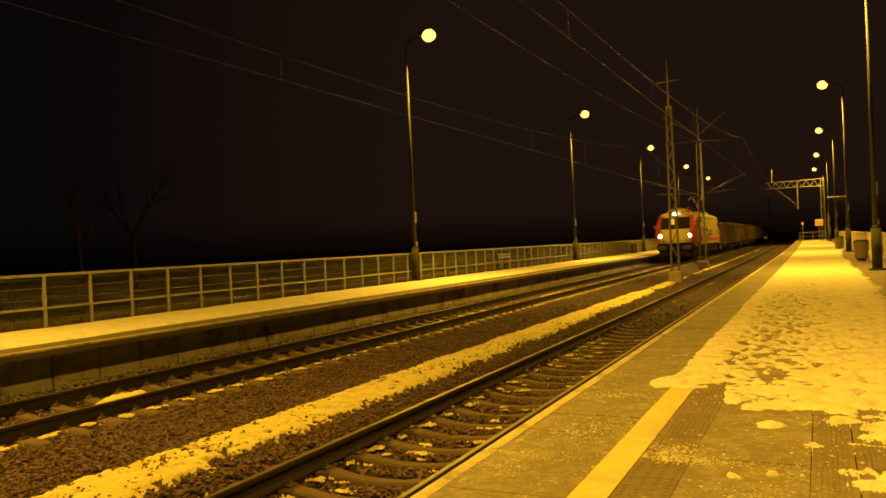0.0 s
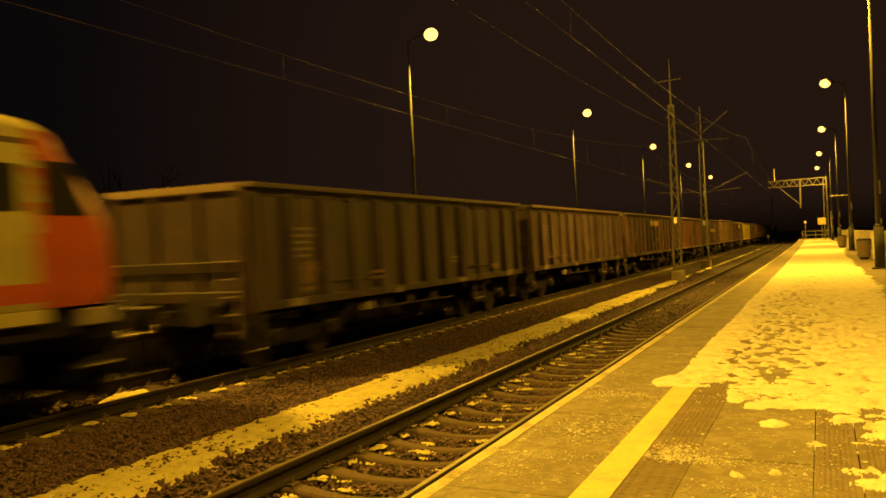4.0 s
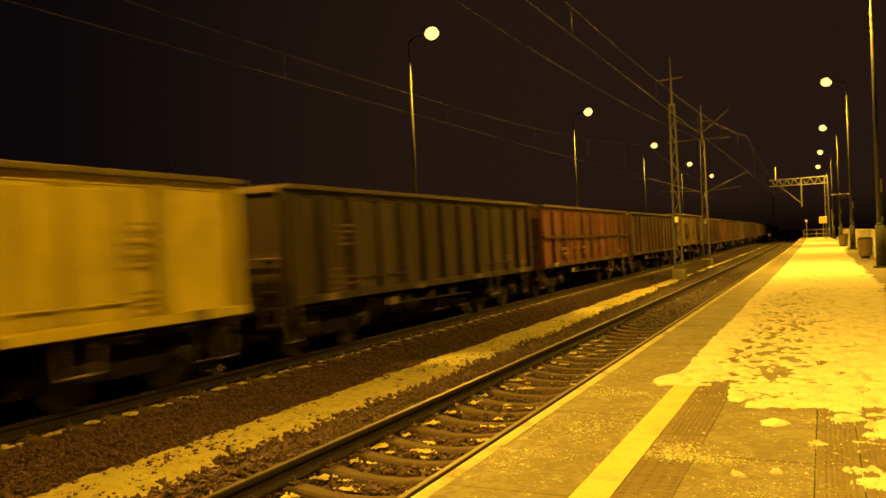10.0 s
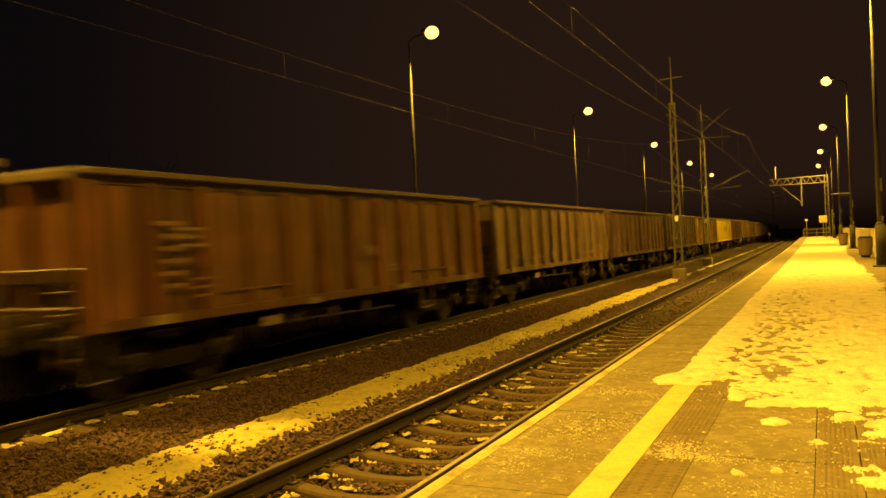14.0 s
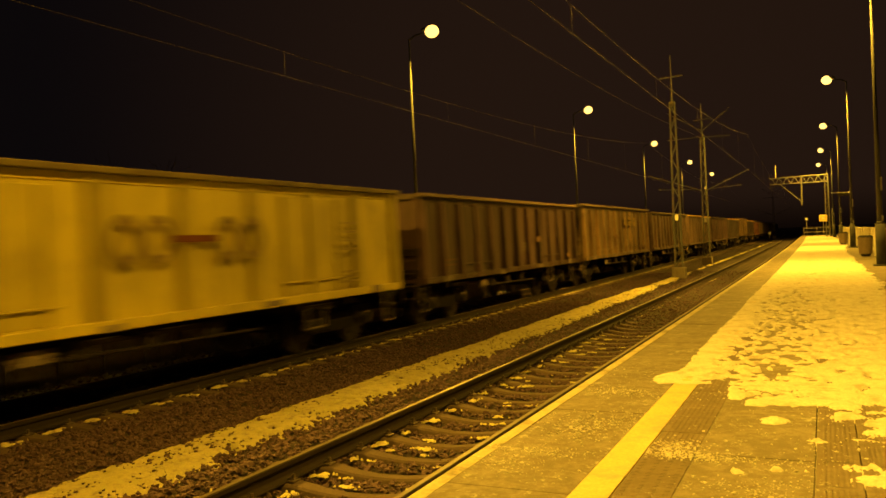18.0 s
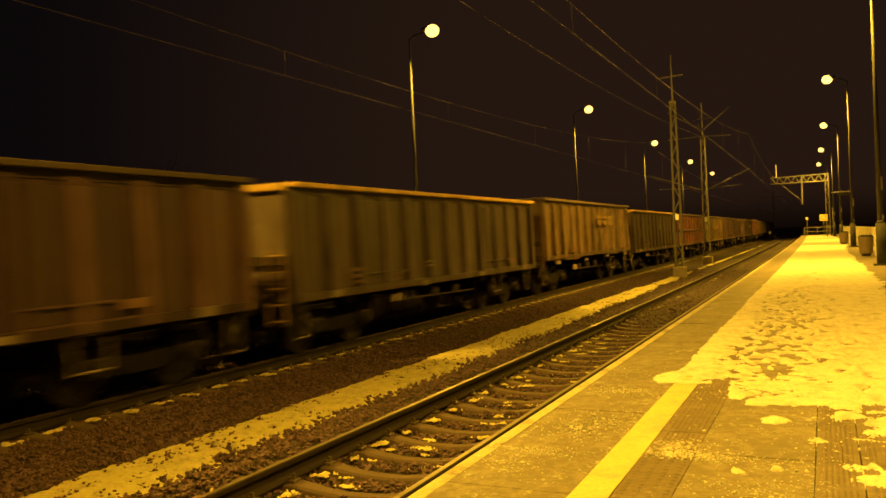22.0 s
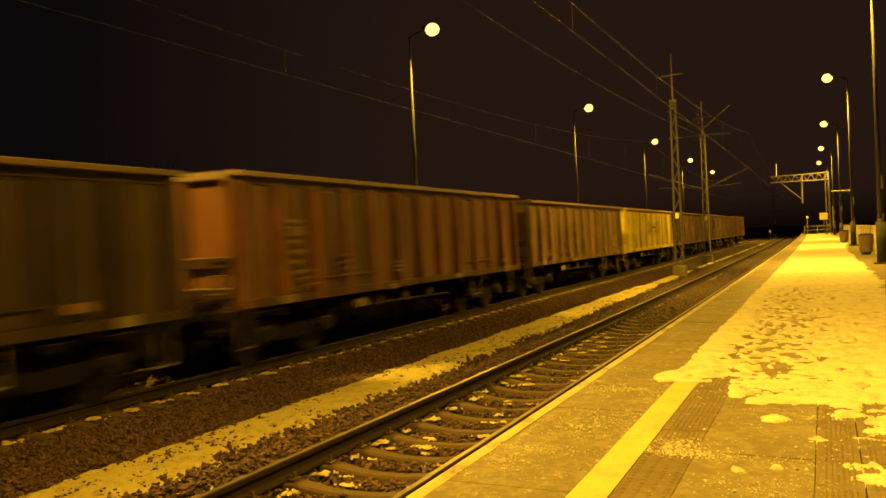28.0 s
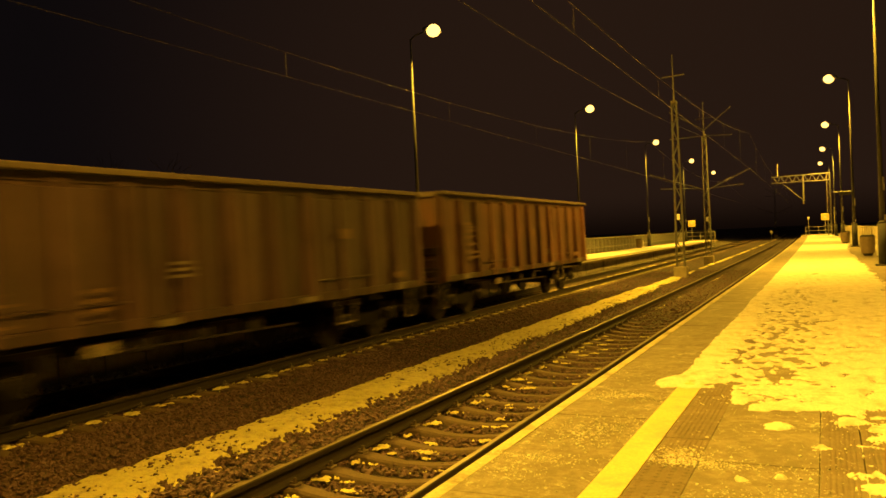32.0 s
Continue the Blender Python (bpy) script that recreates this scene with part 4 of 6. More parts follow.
for cx in (NEAR_TRACK, FAR_TRACK):
    build_wire("contact_wire", [(cx, y, 4.74) for y in (-20, 10, 38.6, 52.9, 105, 168, 230, 300)], 0.0055, "bare copper contact wire above the track")
    mess = span(cx, -22, cx, 52.9, 6.9, 1.68)[:-1] + span(cx, 52.9, cx, 105, 6.9, 0.9)[:-1] + span(cx, 105, cx, 168, 6.6, 1.0)[:-1] + span(cx, 168, cx, 230, 6.6, 1.0)
    build_wire("messenger_wire", mess, 0.0055, "copper carrying wire that sags between masts")
    for y in (-2, 6, 14, 22, 30, 38, 46, 58, 68, 78, 88, 98):
        z = min((abs(q[1] - y), q[2]) for q in mess)[1]
        build_wire("dropper", [(cx, y, 4.74), (cx, y, z)], 0.003, "thin dropper wire between the two wires")
build_wire("feeder_wire", [(-4.2 + 0.005 * max(0, y - 20), y, 5.86 + 0.001 * (y - 21) ** 2) for y in range(-22, 39, 4)] + [(-4.35, 52.9, 6.9)], 0.005, "bare feeder wire above the middle of the tracks")


def build_gantry():
    y = 105.0
    g = thing("overhead_line_gantry", along(0, y, 0), "grey lattice gantry that reaches over the track from the platform", "gantry")
    bm = bm_new()
    for yy in (-0.16, 0.16):
        lattice_leg(bm, 3.1, yy, -0.05, 7.2, 0.2, 0.17, 0.5, 0.03, 0.05)
    part("post", bm, M_MAST, g)
    bm = bm_new()
    for yy in (-0.18, 0.18):
        for z in (6.3, 7.1):
            tube(bm, (-2.9, yy, z - 0.1 if z > 7 else z), (3.2, yy, z), 0.05, 0.05, 4)
        n = 14
        for i in range(n):
            a, b = -2.7 + 5.8 * i / n, -2.7 + 5.8 * (i + 1) / n
            p, q = (6.3, 7.05) if i % 2 else (7.05, 6.3)
            tube(bm, (a, yy, p), (b, yy, q), 0.03, 0.03, 4, False)
    part("beam", bm, M_MAST, g)
    part("dropper_post", tube(bm_new(), (0.5, 0, 7.0), (0.45, 0, 3.75), 0.09, 0.09, 8), M_MAST, g, "pale hanging post")
    part("brace", tube(bm_new(), (-1.8, 0, 6.3), (0.4, 0, 4.2), 0.04, 0.04, 6), M_MAST, g)
    bm = tube(bm_new(), (-2.2, 0, 7.0), (-2.2, 0, 8.5), 0.06, 0.05, 6)
    part("spike", bm, M_INSUL, g)
    part("side_stay", tube(bm_new(), (3.6, 0, -0.05), (3.6, 0, 3.2), 0.07, 0.07, 8), M_GALV, g)


build_gantry()


# ---- platform furniture ----
def build_sign(x, y, z, label):
    s = thing("platform_sign", along(x, y, z), label, "sign")
    part("post", tube(bm_new(), (0, 0, 0), (0, 0, 1.9), 0.03, 0.03, 8), M_GALV, s)
    part("board", box(bm_new(), -0.42, 0.42, -0.05, 0.05, 1.8, 2.55, 0.02), M_SIGNYELLOW, s, "plain yellow board")
    part("mark", box(bm_new(), -0.14, 0.14, -0.056, -0.05, 2.05, 2.3), M_WHITE, s, "pale square mark on the board")


build_sign(2.6, 104.0, -0.04, "yellow board on a thin post at the platform's far end")
build_sign(-12.2, 106.0, FAR_Z, "yellow board on a thin post at the opposite platform's end")


def build_post_sign():
    s = thing("round_sign", along(0.85, 111.0, -0.03), "small pale round sign on a thin post", "sign")
    part("post", tube(bm_new(), (0, 0, 0), (0, 0, 2.1), 0.035, 0.035, 8), M_GALV, s)
    part("disc", tube(bm_new(), (0, -0.02, 2.2), (0, 0.02, 2.2), 0.15, 0.15, 16), M_WHITE, s)


build_post_sign()


def build_arm_sign(x, y, z):
    s = thing("hanging_sign", along(x, y, z), "thin steel arm with a small dark board on a lamp post", "sign")
    part("arm", box(bm_new(), -1.05, -0.06, -0.025, 0.025, 0.0, 0.05, 0.006), M_GALV, s)
    part("board", box(bm_new(), -0.72, -0.12, -0.02, 0.02, -0.17, -0.01, 0.006), M_DARKPOLE, s)


build_arm_sign(3.63, 53.6, 3.12)


def build_marker(x, y):
    s = thing("track_marker", along(x, y, SLEEPER_Z), "small pale marker disc on a short post beside the far track", "sign")
    part("post", tube(bm_new(), (0, 0, -0.1), (0, 0, 1.0), 0.05, 0.05, 8), M_GALV, s)
    part("disc", tube(bm_new(), (0, -0.03, 1.2), (0, 0.03, 1.2), 0.24, 0.24, 16), M_WHITE, s, "pale round disc")


build_marker(-4.9, 150.0)


def build_bin(x, y, z):
    b = thing("litter_bin", along(x, y, z), "dark brown litter bin beside the wall on the platform", "bin", "litter bins")
    bm = tube(bm_new(), (0, 0, 0.1), (0, 0, 0.78), 0.25, 0.29, 16)
    part("body", bm, M_BIN, b, "", False)
    part("lid", tube(bm_new(), (0, 0, 0.78), (0, 0, 0.86), 0.3, 0.22, 16), M_DARKPOLE, b)
    part("foot", tube(bm_new(), (0, 0, 0), (0, 0, 0.1), 0.16, 0.2, 12), M_DARKPOLE, b)
    part("rail", box(bm_new(), 0.32, 0.38, -0.03, 0.03, 0, 0.66, 0.008), M_WHITE, b, "white upright beside the bin")
    return b


bin_ = build_bin(3.58, 38.5, -0.05)
copy_thing(bin_, along(-12.4, 73.0, FAR_Z))
copy_thing(bin_, along(3.35, 62.0, -0.05))


def build_bench(x, y):
    b = thing("bench", along(x, y, FAR_Z), "pale metal-framed bench by the fence on the opposite platform", "bench")
    for yy in (-0.8, 0.8):
        bm = tube(bm_new(), (0.25, yy, 0), (0.25, yy, 0.45), 0.025, 0.025, 8)
        tube(bm, (-0.2, yy, 0), (-0.28, yy, 0.85), 0.025, 0.025, 8)
        tube(bm, (-0.22, yy, 0.43), (0.25, yy, 0.43), 0.025, 0.025, 8)
        part("leg_frame", bm, M_FENCE, b)
    for i in range(4):
        part("seat_slat", box(bm_new(), -0.2 + 0.12 * i, -0.1 + 0.12 * i, -0.9, 0.9, 0.45, 0.48, 0.006), M_FENCE, b)
    for i in range(2):
        part("back_slat", box(bm_new(), -0.27, -0.24, -0.9, 0.9, 0.62 + 0.14 * i, 0.71 + 0.14 * i, 0.006), M_FENCE, b)


build_bench(-12.6, 41.0)


# ---- the train ----
def paint(name, rust, rough=0.6, dirt=0.5, low=0.45, streak=(0.17, 0.075, 0.025)):
    """Wagon paint: the object's own colour under dust, rust runs and grime."""
    m, nt, b = material(name)
    info = nt.nodes.new("ShaderNodeObjectInfo")
    vec = coords(nt)
    shift = nt.nodes.new("ShaderNodeVectorMath")
    shift.operation = "MULTIPLY_ADD"
    comb = nt.nodes.new("ShaderNodeCombineXYZ")
    for i in range(3):
        nt.links.new(info.outputs["Random"], comb.inputs[i])
    nt.links.new(comb.outputs[0], shift.inputs[0])
    shift.inputs[1].default_value = (37.0, 91.0, 53.0)
    nt.links.new(vec, shift.inputs[2])
    v = shift.outputs[0]
    mp = nt.nodes.new("ShaderNodeMapping")
    mp.inputs["Scale"].default_value = (1.0, 1.0, 0.18)
    nt.links.new(v, mp.inputs[0])
    runs = tex_noise(nt, mp.outputs[0], 5.0, 6.0, 0.7)
    blot = tex_noise(nt, v, 1.1, 6.0, 0.65)
    grain = tex_noise(nt, v, 40.0, 3.0)
    c = mix(nt, ramp(nt, blot, [(0.42, (0, 0, 0)), (0.72, (0.75, 0.75, 0.75))]), info.outputs["Color"], rust)
    c = mix(nt, ramp(nt, tex_noise(nt, v, 2.6, 6.0, 0.7), [(0.52, (0, 0, 0)), (0.68, (0.4, 0.4, 0.4))]), c, streak)
    c = mix(nt, ramp(nt, runs, [(0.45, (0, 0, 0)), (0.7, (dirt, dirt, dirt))]), c, (0.03, 0.025, 0.026))
    c = mix(nt, 0.14, c, ramp(nt, grain, [(0.3, (0.012, 0.01, 0.01)), (0.8, (0.15, 0.115, 0.11))]))
    shade = nt.nodes.new("ShaderNodeMapRange")
    nt.links.new(info.outputs["Random"], shade.inputs[0])
    shade.inputs[3].default_value, shade.inputs[4].default_value = low, 1.25 if low < 0.8 else 1.05
    hsv = nt.nodes.new("ShaderNodeHueSaturation")
    nt.links.new(c, hsv.inputs["Color"])
    nt.links.new(shade.outputs[0], hsv.inputs["Value"])
    c = hsv.outputs[0]
    nt.links.new(c, b.inputs["Base Color"])
    b.inputs["Roughness"].default_value = rough
    bump(nt, b, grain, 0.25, 0.004)
    return m


M_WAGON = paint("wagon_paint", (0.052, 0.03, 0.03), 0.38, 0.6, 0.6, (0.13, 0.07, 0.036))
M_WAGONY = paint("yellow_wagon_paint", (0.46, 0.39, 0.06), 0.45, 0.3, 0.9, (0.5, 0.42, 0.07))
M_RIM = paint("wagon_rim_paint", (0.16, 0.12, 0.08), 0.7, 0.3)
M_UNDER = grainy("underframe_grime", (0.005, 0.0044, 0.006), (0.014, 0.0115, 0.015), 4.0, 0.95, 0.0)
M_UNDER.node_tree.nodes["Principled BSDF"].inputs["Specular IOR Level"].default_value = 0.2
M_WHEEL = grainy("wheel_steel", (0.015, 0.0125, 0.0135), (0.045, 0.037, 0.038), 5.0, 0.55, 0.5)
M_TREAD = grainy("polished_steel", (0.4, 0.38, 0.36), (0.6, 0.58, 0.55), 9.0, 0.25, 0.9)
M_MARK = grainy("faded_white_lettering", (0.17, 0.14, 0.12), (0.28, 0.235, 0.2), 9.0, 0.6)
M_MARKY = grainy("faded_yellow_panel", (0.27, 0.19, 0.05), (0.38, 0.27, 0.075), 5.0, 0.6)
M_MARKD = grainy("dark_lettering", (0.05, 0.045, 0.04), (0.1, 0.09, 0.08), 9.0, 0.6)
M_MARKF = grainy("faded_brown_lettering", (0.19, 0.14, 0.045), (0.3, 0.23, 0.06), 5.0, 0.6)
M_MARKL = grainy("rubbed_lettering", (0.15, 0.085, 0.055), (0.23, 0.135, 0.085), 9.0, 0.6)
M_MARKR = grainy("red_lettering", (0.12, 0.025, 0.012), (0.17, 0.04, 0.018), 5.0, 0.6)
M_MARKB = grainy("old_dark_paint", (0.016, 0.012, 0.014), (0.03, 0.022, 0.024), 5.0, 0.9)
M_MARKB.node_tree.nodes["Principled BSDF"].inputs["Specular IOR Level"].default_value = 0.2
M_CREAM = grainy("locomotive_cream_paint", (0.31, 0.275, 0.105), (0.36, 0.325, 0.135), 1.5, 0.5, 0, 40.0, 0.04, 0.002, False, (0.34, 0.32, 0.15), 1.4)
M_ORANGE = grainy("locomotive_orange_paint", (0.32, 0.055, 0.015), (0.38, 0.068, 0.018), 1.5, 0.4, 0, 40.0, 0.04, 0.002, False, (0.28, 0.045, 0.013), 1.4)
M_GLASS = grainy("dark_cab_glass", (0.012, 0.012, 0.014), (0.02, 0.02, 0.022), 3.0, 0.3)
M_GLASS.node_tree.nodes["Principled BSDF"].inputs["Specular IOR Level"].default_value = 0.15
M_GROOVE = grainy("roof_gutter_dark", (0.05, 0.04, 0.03), (0.08, 0.065, 0.05), 3.0, 0.6)

HL, HW = 6.4, 1.40  # half the body's length and width
FLOOR = 1.0


def build_bogie(parent, y):
    b = part("bogie", box(bm_new(), -0.95, 0.95, -0.2, 0.2, 0.45, 0.72, 0.03), M_UNDER, parent, "grimy steel bogie")
    b.location = (0, y, 0)
    bm = bm_new()
    prof = [(-1.25, 0.62), (-1.1, 0.78), (-0.5, 0.78), (-0.3, 0.66), (0.3, 0.66), (0.5, 0.78), (1.1, 0.78), (1.25, 0.62), (1.15, 0.5), (0.75, 0.5), (0.4, 0.34), (-0.4, 0.34), (-0.75, 0.5), (-1.15, 0.5)]
    lo = [bm.verts.new((0.96, a, c)) for a, c in prof]
    hi = [bm.verts.new((1.1, a, c)) for a, c in prof]
    bm.faces.new(hi), bm.faces.new(lo[::-1])
    for j in range(len(prof)):
        k = (j + 1) % len(prof)
        bm.faces.new((lo[j], lo[k], hi[k], hi[j]))
    side = part("side_frame", bm, M_UNDER, b)
    again(side, 0, 0, 0, 180)
    bm = box(bm_new(), 1.08, 1.2, -0.15, 0.15, 0.36, 0.62, 0.03)
    tube(bm, (1.19, 0, 0.47), (1.24, 0, 0.47), 0.1, 0.09, 10)
    for d in (-0.19, 0.19):
        tube(bm, (1.1, d, 0.5), (1.1, d, 0.74), 0.07, 0.07, 8)
    ax = part("axle_box", bm, M_WHEEL, b)
    ax.location = (0, -0.9, 0)
    for y, r in ((0.9, 0), (0.9, 180), (-0.9, 180)):
        again(ax, 0, y, 0, r)
    bm = bm_new()
    for s in (-1, 1):
        tube(bm, (s * 0.69, 0, 0), (s * 0.82, 0, 0), 0.47, 0.455, 22)
        tube(bm, (s * 0.82, 0, 0), (s * 0.835, 0, 0), 0.3, 0.28, 18)
        tube(bm, (s * 0.835, 0, 0), (s * 0.9, 0, 0), 0.12, 0.12, 10)
    tube(bm, (-0.9, 0, 0), (0.9, 0, 0), 0.08, 0.08, 8)
    w = part("wheelset", bm, M_WHEEL, b, "steel wheels on an axle")
    w.location = (0, -0.9, 0.455)
    again(w, 0, 0.9, 0.455)


def build_wagon(variant, TOP):
    skin = M_WAGONY if variant == 2 else M_WAGON
    """variant 0: full-height stakes; 1: with a rail along the middle; 2: wide smooth panels."""
    w = thing("open_wagon", pose(0, 0, 0), "rusty high-sided open freight wagon with upright stakes", "freight wagon", "wagons of the freight train")
    n = {0: 13, 1: 11, 2: 9}[variant]
    step = (2 * HL - 0.2) / (n - 1)
    BASE = FLOOR + (0.2 if TOP > 3.12 else 0.03)
    # backing sheet, later coloured dark as the shade in grooves beside the stakes
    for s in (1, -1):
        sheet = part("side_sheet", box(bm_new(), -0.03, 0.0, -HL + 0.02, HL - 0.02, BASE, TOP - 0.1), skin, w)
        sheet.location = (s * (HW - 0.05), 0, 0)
    gap = 0.06 if variant == 2 else 0.14
    panel = part("side_panel", box(bm_new(), -0.025, 0.055, -step / 2 + 0.115 + gap, step / 2 - 0.115 - gap, BASE, TOP - 0.15, 0.012), skin, w)
    panel.location = (HW - 0.045, -HL + 0.1 + step / 2, 0)
    for s in (1, -1):
        for i in range(n - 1):
            if (s, i) != (1, 0):
                again(panel, s * (HW - 0.045), -HL + 0.1 + step * (i + 0.5), 0, 0 if s > 0 else 180)
    bm = bm_new()
    pr = [(-0.05, -0.115), (0.12, -0.085), (0.12, 0.085), (-0.05, 0.115)]
    lo = [bm.verts.new((a, b, BASE - 0.03 if 0 < i < 3 else BASE)) for i, (a, b) in enumerate(pr)]
    hi = [bm.verts.new((a if i in (0, 3) else a * 0.5, b, TOP - 0.12)) for i, (a, b) in enumerate(pr)]
    for j in range(3):
        bm.faces.new((lo[j], lo[j + 1], hi[j + 1], hi[j]))
    bm.faces.new(lo[::-1]), bm.faces.new(hi)
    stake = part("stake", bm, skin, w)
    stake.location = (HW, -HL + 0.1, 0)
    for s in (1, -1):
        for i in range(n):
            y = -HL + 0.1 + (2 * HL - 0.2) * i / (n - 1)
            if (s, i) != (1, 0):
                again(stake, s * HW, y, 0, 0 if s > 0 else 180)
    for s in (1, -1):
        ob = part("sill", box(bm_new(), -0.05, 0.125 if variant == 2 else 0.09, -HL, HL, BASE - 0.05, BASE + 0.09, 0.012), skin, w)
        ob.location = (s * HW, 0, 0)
        if variant == 1:
            ob = part("middle_rail", box(bm_new(), -0.02, 0.14, -HL, HL, 1.92, 2.02, 0.012), skin, w)
            ob.location = (s * HW, 0, 0)
    # doors in the sides
    bm = box(bm_new(), -0.03, 0.03, -0.88, 0.88, BASE + 0.1, TOP - 0.22, 0.01)
    door = part("side_door", bm, skin, w)
    stile = part("door_stile", box(bm_new(), 0.02, 0.06, -0.04, 0.04, BASE + 0.12, TOP - 0.24), skin, door)
    stile.location = (0, -0.82, 0)
    again(stile, 0, 0.82, 0)
    again(stile, 0, 0.0, 0)
    door.location = (HW, -3.2, 0)
    for x, y, r in ((HW, 3.2, 0), (-HW, -3.2, 180), (-HW, 3.2, 180)):
        o = again(door, x, y, 0, r)
        for d in (-0.82, 0.0, 0.82):
            again(stile, 0, d, 0, 0, o)
    bm = bm_new()
    for z in (1.12, 1.35):
        tube(bm, (0.07, -0.95, z), (0.07, 0.95, z), 0.018, 0.018, 6)
    latch = part("door_bar", bm, skin, w, "worn steel door bar")
    latch.location = (HW, -3.2, 0)
    again(latch, HW, 3.2, 0)
    # ends
    end = part("end_wall", box(bm_new(), -HW + 0.03, HW - 0.03, -0.03, 0.03, FLOOR, TOP - 0.1, 0.005), skin, w)
    # end rails get a dark colour that stands in for shaded slots
    rail = part("end_rail", box(bm_new(), -HW + 0.02, HW - 0.02, -0.11, -0.03, 0, 0.19, 0.02), skin, w)
    upright = part("end_post", box(bm_new(), -0.06, 0.06, -0.1, -0.03, FLOOR - 0.05, TOP - 0.1, 0.015), skin, w)
    for k, (y, r) in enumerate(((-HL + 0.03, 0), (HL - 0.03, 180))):
        if k == 0:
            end.location = (0, y, 0)
        else:
            again(end, 0, y, 0, r)
        for j, z in enumerate((1.14, 1.62)):
            if k == j == 0:
                rail.location = (0, y, z)
            else:
                again(rail, 0, y, z, r)
        for j, x in enumerate((-HW + 0.06, -0.45, 0.45, HW - 0.06)):
            if k == j == 0:
                upright.location = (x, y, 0)
            else:
                again(upright, x, y, 0, r)
    # rim all round
    for s in (1, -1):
        ob = part("top_rim", box(bm_new(), -0.07, 0.15, -HL - 0.03, HL + 0.03, TOP - 0.055, TOP + 0.03, 0.012), M_RIM, w)
        ob.location = (s * HW, 0, 0)
        ob.rotation_euler[2] = 0 if s > 0 else math.pi
        # set back below the rim; its dark colour stands for the rim's shade
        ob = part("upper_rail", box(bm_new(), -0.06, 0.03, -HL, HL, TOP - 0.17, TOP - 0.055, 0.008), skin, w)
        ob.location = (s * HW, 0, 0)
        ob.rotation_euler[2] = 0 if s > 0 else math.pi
    rim = part("end_rim", box(bm_new(), -HW + 0.07, HW - 0.07, -0.06, 0.1, TOP - 0.1, TOP + 0.025, 0.012), M_RIM, w)
    rim.location = (0, -HL - 0.02, 0)
    again(rim, 0, HL + 0.02, 0, 180)
    part("floor", box(bm_new(), -HW + 0.06, HW - 0.06, -HL + 0.06, HL - 0.06, FLOOR + 0.1, FLOOR + 0.16), M_UNDER, w)
    # underframe
    bm = box(bm_new(), -0.3, 0.3, -HL - 0.05, HL + 0.05, 0.78, FLOOR, 0.01)
    box(bm, -1.3, 1.3, -HL - 0.05, -HL + 0.15, 0.82, FLOOR + 0.02, 0.01)
    box(bm, -1.3, 1.3, HL - 0.15, HL + 0.05, 0.82, FLOOR + 0.02, 0.01)
    for y in (-2.4, -0.8, 0.8, 2.4):
        box(bm, -1.28, 1.28, y - 0.06, y + 0.06, 0.84, FLOOR, 0.01)
    part("underframe", bm, M_UNDER, w)
    bm = tube(bm_new(), (-0.9, -1.2, 0.62), (-0.9, 0.1, 0.62), 0.17, 0.17, 12)
    part("air_tank", bm, M_UNDER, w)
    bm = tube(bm_new(), (1.32, -2.1, 0.72), (1.32, 1.7, 0.66), 0.022, 0.022, 6)
    for y in (-1.8, -0.6, 0.6):
        box(bm, 1.22, 1.34, y - 0.14, y + 0.14, 0.66, 0.9, 0.02)
    part("brake_gear", bm, M_WHEEL, w)
    part("plate_box", box(bm_new(), 1.3, 1.36, -2.75, -2.3, 0.7, 0.88, 0.01), M_MARK, w, "pale plate below the side")
    for y, z, dy, dz in ((-5.2, 1.06, 0.42, 0.13), (-1.5, 1.02, 0.3, 0.1), (1.9, 1.05, 0.5, 0.09), (5.3, 1.06, 0.34, 0.14)):
        part("notice_plate", box(bm_new(), HW + 0.08, HW + 0.13, y - dy / 2, y + dy / 2, z - dz / 2, z + dz / 2, 0.004), M_MARK, w, "pale small notice plate on the sill")
    bm = bm_new()
    for y in (3.0, 3.55):
        tube(bm, (1.4, y, 0.5), (1.4, y, 0.98), 0.016, 0.016, 6)
    for z in (0.51, 0.97):
        tube(bm, (1.4, 3.0, z), (1.4, 3.55, z), 0.018, 0.018, 6)
    part("brake_wheel_frame", bm, M_MARK, w, "pale bent-rod frame below the side")
    for y in (-4.5, 4.5):
        build_bogie(w, y)
    bm = bm_new()
    tube(bm, (0, 0, 0), (0, -0.42, 0), 0.1, 0.09, 10)
    tube(bm, (0, -0.42, 0), (0, -0.6, 0), 0.07, 0.07, 10)
    tube(bm, (0, -0.57, 0), (0, -0.62, 0), 0.24, 0.24, 16)
    buf = part("buffer", bm, M_WHEEL, w, "round steel buffer")
    buf.location = (0.875, -HL, 1.06)
    for x, y, r in ((-0.875, -HL, 0), (0.875, HL, 180), (-0.875, HL, 180)):
        again(buf, x, y, 1.06, r)
    bm = tube(bm_new(), (0, 0, 1.0), (0, -0.35, 1.0), 0.05, 0.04, 8)
    tube(bm, (0, -0.3, 0.98), (0, -0.62, 0.86), 0.03, 0.03, 6)
    hook = part("coupling", bm, M_WHEEL, w)
    hook.location = (0, -HL, 0)
    again(hook, 0, HL, 0, 180)
    bm = bm_new()
    for x in (0, 0.34):
        tube(bm, (x, 0, 0.6), (x, 0, 1.9), 0.014, 0.014, 6)
    for i in range(5):
        tube(bm, (0, 0, 0.68 + i * 0.28), (0.34, 0, 0.68 + i * 0.28), 0.012, 0.012, 6)
    lad = part("ladder", bm, M_RIM, w, "thin steel corner ladder")
    lad.location = (0.95, -HL - 0.13, 0)
    again(lad, -0.95, HL + 0.13, 0, 180)
